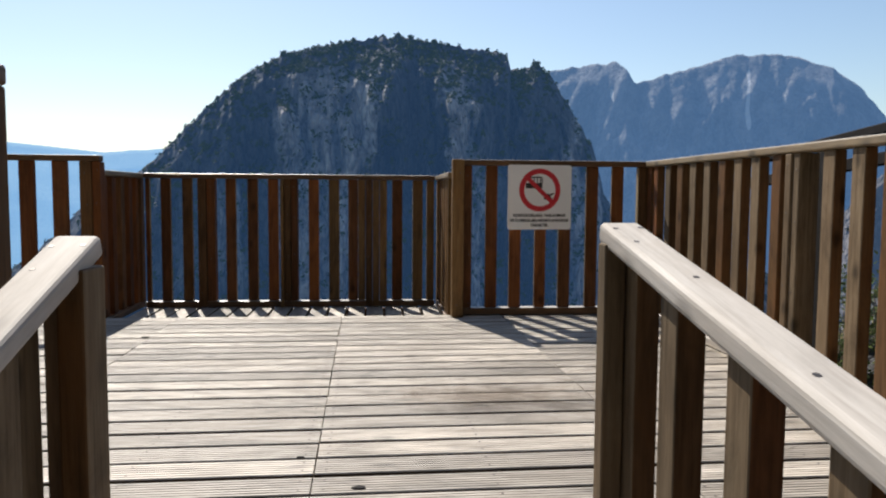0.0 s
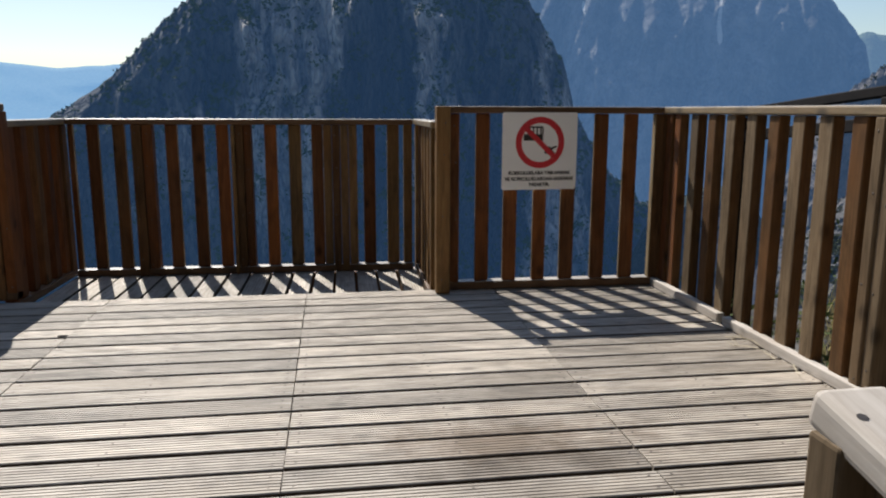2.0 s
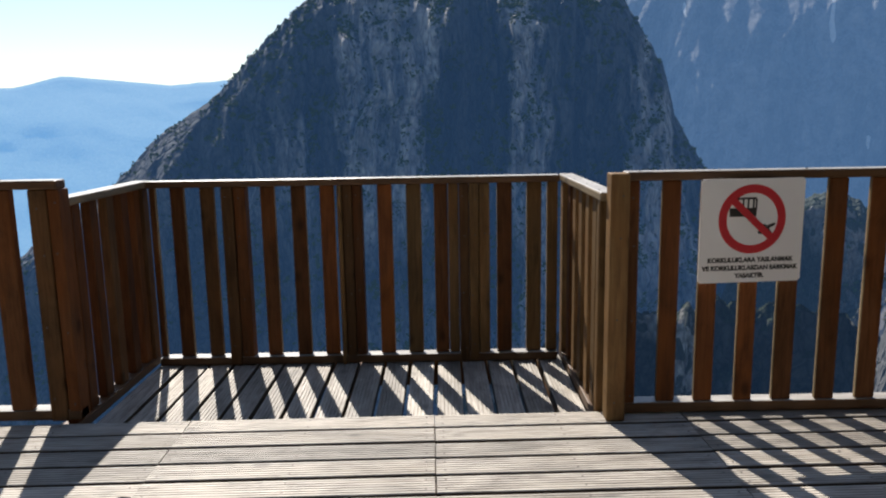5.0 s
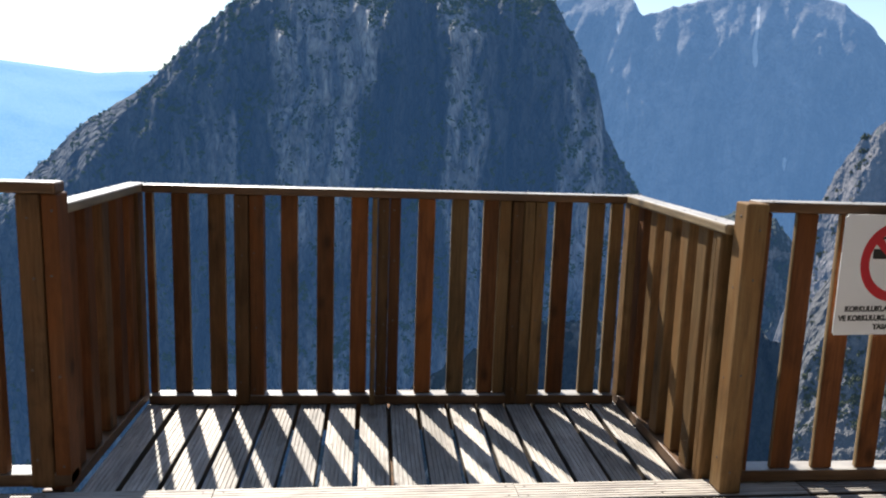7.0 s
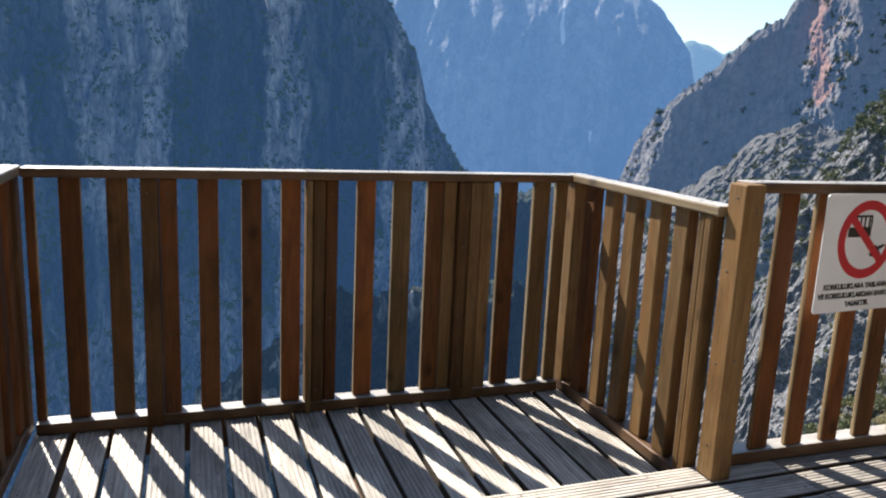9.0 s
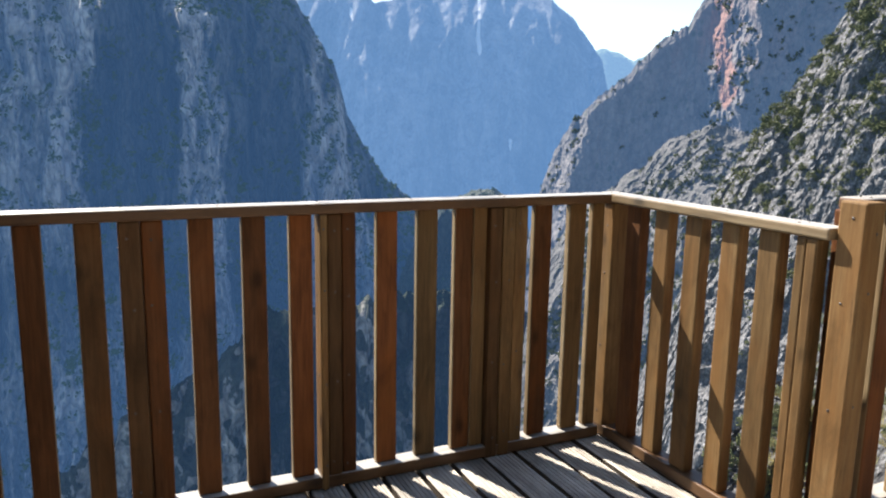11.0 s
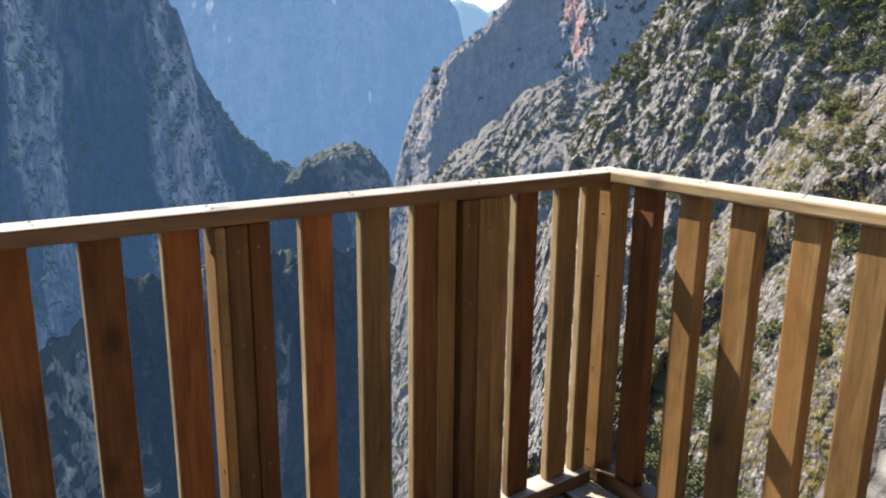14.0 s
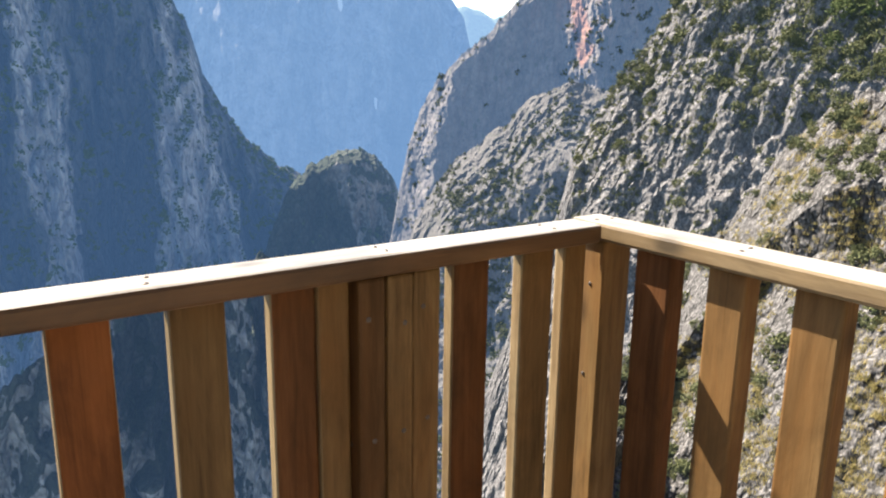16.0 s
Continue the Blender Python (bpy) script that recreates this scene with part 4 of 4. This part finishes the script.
for k in range(17):
    part("plank", short, alcove, pose(-2.411 - 0.0 + 0.1556 * k + rnd.uniform(-0.003, 0.003), 0.628, ALC_FLOOR + rnd.uniform(-0.002, 0.002), 0, rnd.uniform(-0.3, 0.3), 90 + rnd.uniform(-0.3, 0.3)))
frame_ = thing("deck_frame", pose(0, 0, 0), "rough timber joists and beams carrying the deck", "framing", kind="structure")
for x in (-4.2, -3.105, -1.94, -0.790, 0.384, 1.38):
    part("joist", timber((0.08, 3.9, 0.12), P, 0.004), frame_, pose(x, -1.93, -0.095))
for x in (-2.4, -1.25, -0.1):
    part("joist", timber((0.08, 1.9, 0.11), P, 0.004), frame_, pose(x, 0.3, ALC_FLOOR - 0.088))
for y in (-0.2, -1.9, -3.6):
    part("beam", timber((5.8, 0.1, 0.14), P, 0.004), frame_, pose(-1.4, y, -0.31 if y > -0.5 else -0.228))
part("fascia", timber((2.44, 0.03, 0.16), P, 0.004), frame_, pose(-1.25, 1.245, ALC_FLOOR - 0.11))
for x in (-4.2, -2.45, -0.05, 1.38):
    for y in (-0.2, -1.9, -3.6):
        part("stilt", timber((0.12, 0.12, 1.6), P, 0.006), frame_, pose(x, y, -1.17 if y > -0.5 else -1.1))

# ---- ramp up to the deck with two handrails ----
RAMP = 0.20
ramp_ = thing("ramp", pose(0, 0, 0), "sloping timber ramp leading up to the deck", "ramp", kind="structure")
rb = deck_board(0.90, 0.134, 0.045, DECK, screws=False)
tilt = math.degrees(math.atan(RAMP))
for k in range(20):
    y = -4.04 - 0.152 * k
    part("plank", rb, ramp_, pose(-0.56, y, (y + 3.96) * RAMP, tilt, 0, 0))


def handrail(m, label, slope, pieces):
    """A ramp handrail along local -y from y = 0, its deck end rounded; posts and balusters stand upright below it."""
    ob = thing("handrail", m, label, "handrail", "ramp handrails")
    n = 2.6
    bm = bmesh.new()
    bmesh.ops.create_cube(bm, size=1.0)
    bmesh.ops.scale(bm, vec=(n, 0.086, 0.044), verts=bm.verts)
    bmesh.ops.bevel(bm, geom=bm.edges, offset=0.011, segments=3, affect="EDGES", profile=0.5)
    screw_heads(bm, [(n / 2 - d, s, 0.0226) for d, s in ((0.05, -0.028), (0.055, 0.026), (0.15, 0.018), (0.36, -0.006), (0.72, 0.008), (1.02, 0.026), (1.03, -0.022), (1.5, 0.01), (1.9, -0.02), (2.2, 0.02))], 0.006)
    part("rail", mesh_of("rail", bm, HANDRAIL, SCREW), ob, Matrix.Translation((0, 0, -0.022)) @ pose(0, 0, 0, math.degrees(math.atan(slope)), 0, 0) @ pose(0, -n / 2, 0, 0, 0, 90), "bleached rounded top rail with screw heads")
    for y, w, d, x, mat in pieces:
        top = y * slope - 0.036
        base = min(0.0, (y + 0.1) * RAMP) - 0.86
        # narrow sides take the pale sunlit wood, fronts stay dark as in shade
        part("post" if w > 0.07 else "baluster", sided_timber((d, w, top - base), mat, PALE, 0.005), ob, pose(x, y, (top + base) / 2))
    return ob


hp = [(-0.035, 0.05, 0.045, -0.024, PALE), (-0.062, 0.10, 0.05, 0.026, P)]
hp += [(-0.325 - 0.236 * i, 0.072, 0.052, 0.0, (P, B, P)[i % 3]) for i in range(9)]
handrail(pose(-0.014, -3.80, 0.829, 0, 0, 1.92), "bleached rounded timber handrail of the ramp", 0.224, hp)
# added boards close the gaps, standing in for the black shade behind
hq = hp + [(-0.19 - 0.22 * i, 0.17, 0.03, -0.045, (P, B)[i % 2]) for i in range(6)]
handrail(pose(-1.087, -3.875, 0.805, 0, 0, -1.8), "bleached timber handrail backed by added dark boards", 0.37, hq)

# ---- further railing beyond the deck, and the near edge ----
far = thing("walkway_railing", pose(0, 0, 0), "dark timber handrail of a walkway beyond the deck", "railing")
part("top_rail", timber((4.3, 0.075, 0.055), DARK_STAIN, 0.006), far, pose(2.24, -1.55, 1.262, -4.6, 0, 0) @ pose(0, 0, 0, 0, 0, 90))
part("middle_rail", timber((4.3, 0.05, 0.07), DARK_STAIN, 0.006), far, pose(2.24, -1.55, 1.10, -4.6, 0, 0) @ pose(0, 0, 0, 0, 0, 90))
for y in (0.5, -0.95, -2.25, -3.55):
    z = 1.262 - (y + 1.55) * 0.08 - 0.034
    part("post", timber((0.09, 0.09, z + 1.6), DARK_STAIN, 0.006), far, pose(2.24, y, (z - 1.6) / 2))
near = [(0.0, 0.12, 0.10, 0.0, P), (3.0, 3.1, 0.10, 0.0, P)] + [(0.22 + 0.2 * i, 0.31 + 0.2 * i, 0.05, 0.02, (B, P, B)[i % 3]) for i in range(13)]
railing("deck_railing", pose(-1.245, -3.80, 0, 0, 0, 180), "dark timber railing on the deck edge beside the ramp", 3.1, TOP, 0.0, near, RAIL_X)

# ---- sign ----
sign = thing("warning_sign", pose(0.645, -0.030, 0.863, 90, 0, 4.6), "white square warning sign with red prohibition ring on railing", "sign")
SW, SH = 0.474, 0.464
bm = bmesh.new()
bmesh.ops.create_cube(bm, size=1.0)
bmesh.ops.scale(bm, vec=(SW, SH, 0.004), verts=bm.verts)
bmesh.ops.bevel(bm, geom=[e for e in bm.edges if abs(e.verts[0].co.z - e.verts[1].co.z) > 0.001], offset=0.008, segments=3, affect="EDGES")
part("plate", mesh_of("plate", bm, WHITE), sign)


def flat(points, depth=0.0012):
    bm = bmesh.new()
    f = bm.faces.new([bm.verts.new((x, y, 0)) for x, y in points])
    ex = bmesh.ops.extrude_face_region(bm, geom=[f])
    bmesh.ops.translate(bm, verts=[g for g in ex["geom"] if isinstance(g, bmesh.types.BMVert)], vec=(0, 0, depth))
    bmesh.ops.recalc_face_normals(bm, faces=bm.faces)
    return bm


bm = bmesh.new()
n = 64
CY = 0.052
loops = [[bm.verts.new((r * math.cos(2 * math.pi * i / n), r * math.sin(2 * math.pi * i / n), z)) for i in range(n)] for r, z in ((0.154, 0), (0.154, 0.0012), (0.117, 0.0012), (0.117, 0))]
for la, lb in zip(loops, loops[1:]):
    for i in range(n):
        bm.faces.new((la[i], la[(i + 1) % n], lb[(i + 1) % n], lb[i]))
part("ring", mesh_of("ring", bm, RED), sign, pose(0, CY, 0.0022), "red ring")
part("slash", mesh_of("slash", flat([(-0.138, -0.0155), (0.138, -0.0155), (0.138, 0.0155), (-0.138, 0.0155)]), RED), sign, pose(0, CY, 0.0035, 0, 0, -43), "red diagonal bar")
blk = [flat([(-0.105, 0.012), (0.018, 0.012), (0.018, 0.05), (-0.105, 0.05)]), flat([(-0.075, 0.088), (0.017, 0.088), (0.017, 0.097), (-0.075, 0.097)])]
names = ["balcony_slab", "balcony_rail"]
for i, x in enumerate((-0.072, -0.048, -0.025, -0.001, 0.012)):
    blk.append(flat([(x, 0.045), (x + 0.008, 0.045), (x + 0.008, 0.088), (x, 0.088)]))
    names.append("balcony_bar")
blk += [flat([(0.042, -0.030), (0.060, -0.022), (0.095, -0.062), (0.080, -0.072)]), flat([(0.028, -0.052), (0.062, -0.058), (0.064, -0.070), (0.030, -0.066)]), flat([(0.070, -0.028), (0.105, -0.018), (0.107, -0.028), (0.074, -0.044)])]
names += ["dark_bar"] * 3
for nm, b in zip(names, blk):
    part(nm, mesh_of(nm, b, BLACK), sign, pose(0, CY, 0.0022))


def lettering(text, size, y):
    cu = bpy.data.curves.new("lettering", "FONT")
    cu.body, cu.size, cu.align_x, cu.align_y, cu.extrude, cu.offset = text, size, "CENTER", "CENTER", 0.0005, 0.0015
    tmp = new("lettering", cu)
    me = bpy.data.meshes.new_from_object(tmp.evaluated_get(bpy.context.evaluated_depsgraph_get()))
    bpy.data.objects.remove(tmp)
    me.materials.clear()
    me.materials.append(BLACK)
    part("lettering", me, sign, pose(0, y, 0.0026), "black capital letters")


lettering("KORKULUKLARA YASLANMAK", 0.0285, -0.131)
lettering("VE KORKULUKLARDAN SARKMAK", 0.0285, -0.167)
lettering("YASAKTIR.", 0.0285, -0.202)

# ---- small things ----
for i, (x, y, rz, ln) in enumerate(((1.37, -1.16, 62, 0.26), (1.40, -1.30, 115, 0.36), (1.41, -1.48, 80, 0.5), (1.34, -1.36, 100, 0.3))):
    bm = bmesh.new()
    pts = [Vector((ln * (s / 8 - 0.5), 0.03 * math.sin(s * 0.7 + i), 0.004 + 0.008 * (1 + math.sin(s * 1.1 + i)))) for s in range(9)]
    rings = [[bm.verts.new(p + Vector((0, 0.002 * math.cos(a), 0.002 * math.sin(a)))) for a in (0, 2.1, 4.2)] for p in pts]
    for ra, rb_ in zip(rings, rings[1:]):
        for j in range(3):
            bm.faces.new((ra[j], ra[(j + 1) % 3], rb_[(j + 1) % 3], rb_[j]))
    ob = new("straw", mesh_of("straw", bm, STRAW))
    ob.matrix_basis = pose(x, y, 0.002, 0, 0, rz)
    tagged(ob, "bent dry straw stalk lying on the deck", "straw", "loose straws")


def shrub(x, y, z, r, h, count, seed):
    """A bush of bent stems with single pointed leaves along them."""
    rnd = random.Random(seed)
    ob = thing("shrub", pose(x, y, z), "leafy green shrub growing among stones beside the deck", "shrub", "shrubs beside the deck")
    stems, tips = bmesh.new(), []
    for k in range(11):
        a, lean = rnd.uniform(0, 6.28), rnd.uniform(0.15, 1.0) * r
        pts = [Vector((math.cos(a) * lean * t ** 1.5, math.sin(a) * lean * t ** 1.5, h * rnd.uniform(0.7, 1.05) * t)) + Vector((rnd.gauss(0, 0.02), rnd.gauss(0, 0.02), 0)) for t in (0, 0.25, 0.5, 0.75, 1.0)]
        rings = [[stems.verts.new(p + Vector((w * math.cos(b), w * math.sin(b), 0))) for b in (0, 2.1, 4.2)] for p, w in zip(pts, (0.012, 0.009, 0.007, 0.005, 0.002))]
        for ra, rb_ in zip(rings, rings[1:]):
            for q in range(3):
                stems.faces.new((ra[q], ra[(q + 1) % 3], rb_[(q + 1) % 3], rb_[q]))
        tips += pts[1:]
    part("stem", mesh_of("stem", stems, TWIG), ob, label="thin grey twigs")
    verts, faces = [], []
    for _ in range(count):
        o_ = rnd.choice(tips) + Vector((rnd.gauss(0, 0.09), rnd.gauss(0, 0.09), rnd.gauss(0, 0.07)))
        ln = rnd.uniform(0.03, 0.065)
        turn = Euler((rnd.uniform(-0.9, 0.9), rnd.uniform(-0.9, 0.9), rnd.uniform(0, 6.3))).to_matrix()
        k = len(verts)
        verts += [o_ + turn @ (Vector(p) * ln) for p in ((-0.5, 0, 0), (0, 0.24, 0.05), (0.55, 0, -0.05), (0, -0.24, 0.05))]
        faces.append((k, k + 1, k + 2, k + 3))
    me = bpy.data.meshes.new("foliage")
    me.from_pydata(verts, [], faces)
    me.materials.append(LEAF_NEAR)
    part("foliage", me, ob)


for k, (x, y, z, r, h) in enumerate(((1.98, -0.35, -0.95, 0.42, 0.95), (2.55, -0.75, -0.65, 0.5, 0.85), (1.95, -1.25, -0.95, 0.36, 0.85), (2.75, -1.75, -0.55, 0.5, 0.75),
                                     (2.0, -2.15, -0.9, 0.4, 0.95), (2.7, -2.9, -0.45, 0.5, 0.8), (1.95, -3.3, -0.6, 0.35, 0.75), (3.3, -0.1, -0.4, 0.55, 0.7))):
    shrub(x, y, z, r, h, 900, 40 + k)
rnd = random.Random(77)
for k in range(9):
    bm = bmesh.new()
    bmesh.ops.create_icosphere(bm, subdivisions=3, radius=1.0)
    for v in bm.verts:
        d = noise.voronoi(v.co * 1.3 + Vector((k * 3.1, 0, 0)))[0]
        v.co = v.co * (0.75 + 0.3 * (d[1] - d[0]) + 0.18 * noise.fractal(v.co * 2.2 + Vector((k, 5, 0)), 0.8, 2.0, 4))
    s_ = rnd.uniform(0.16, 0.38)
    bmesh.ops.scale(bm, vec=(s_, s_ * rnd.uniform(0.7, 1.2), s_ * 0.75), verts=bm.verts)
    ob = new("boulder", mesh_of("boulder", bm, ROCK_NEAR))
    x, y = rnd.uniform(2.3, 3.6), -3.4 + 0.42 * k
    ob.matrix_basis = pose(x, y, -1.35 + 0.85 * min(1, (x - 1.7) / 1.3) + 0.75 * min(1, max(0, (-y - 2.7) / 2.5)) + 0.1, rnd.uniform(-20, 20), rnd.uniform(-20, 20), rnd.uniform(0, 360))
    tagged(ob, "pale grey limestone boulder on the slope beside the deck", "boulder", "boulders beside the deck")
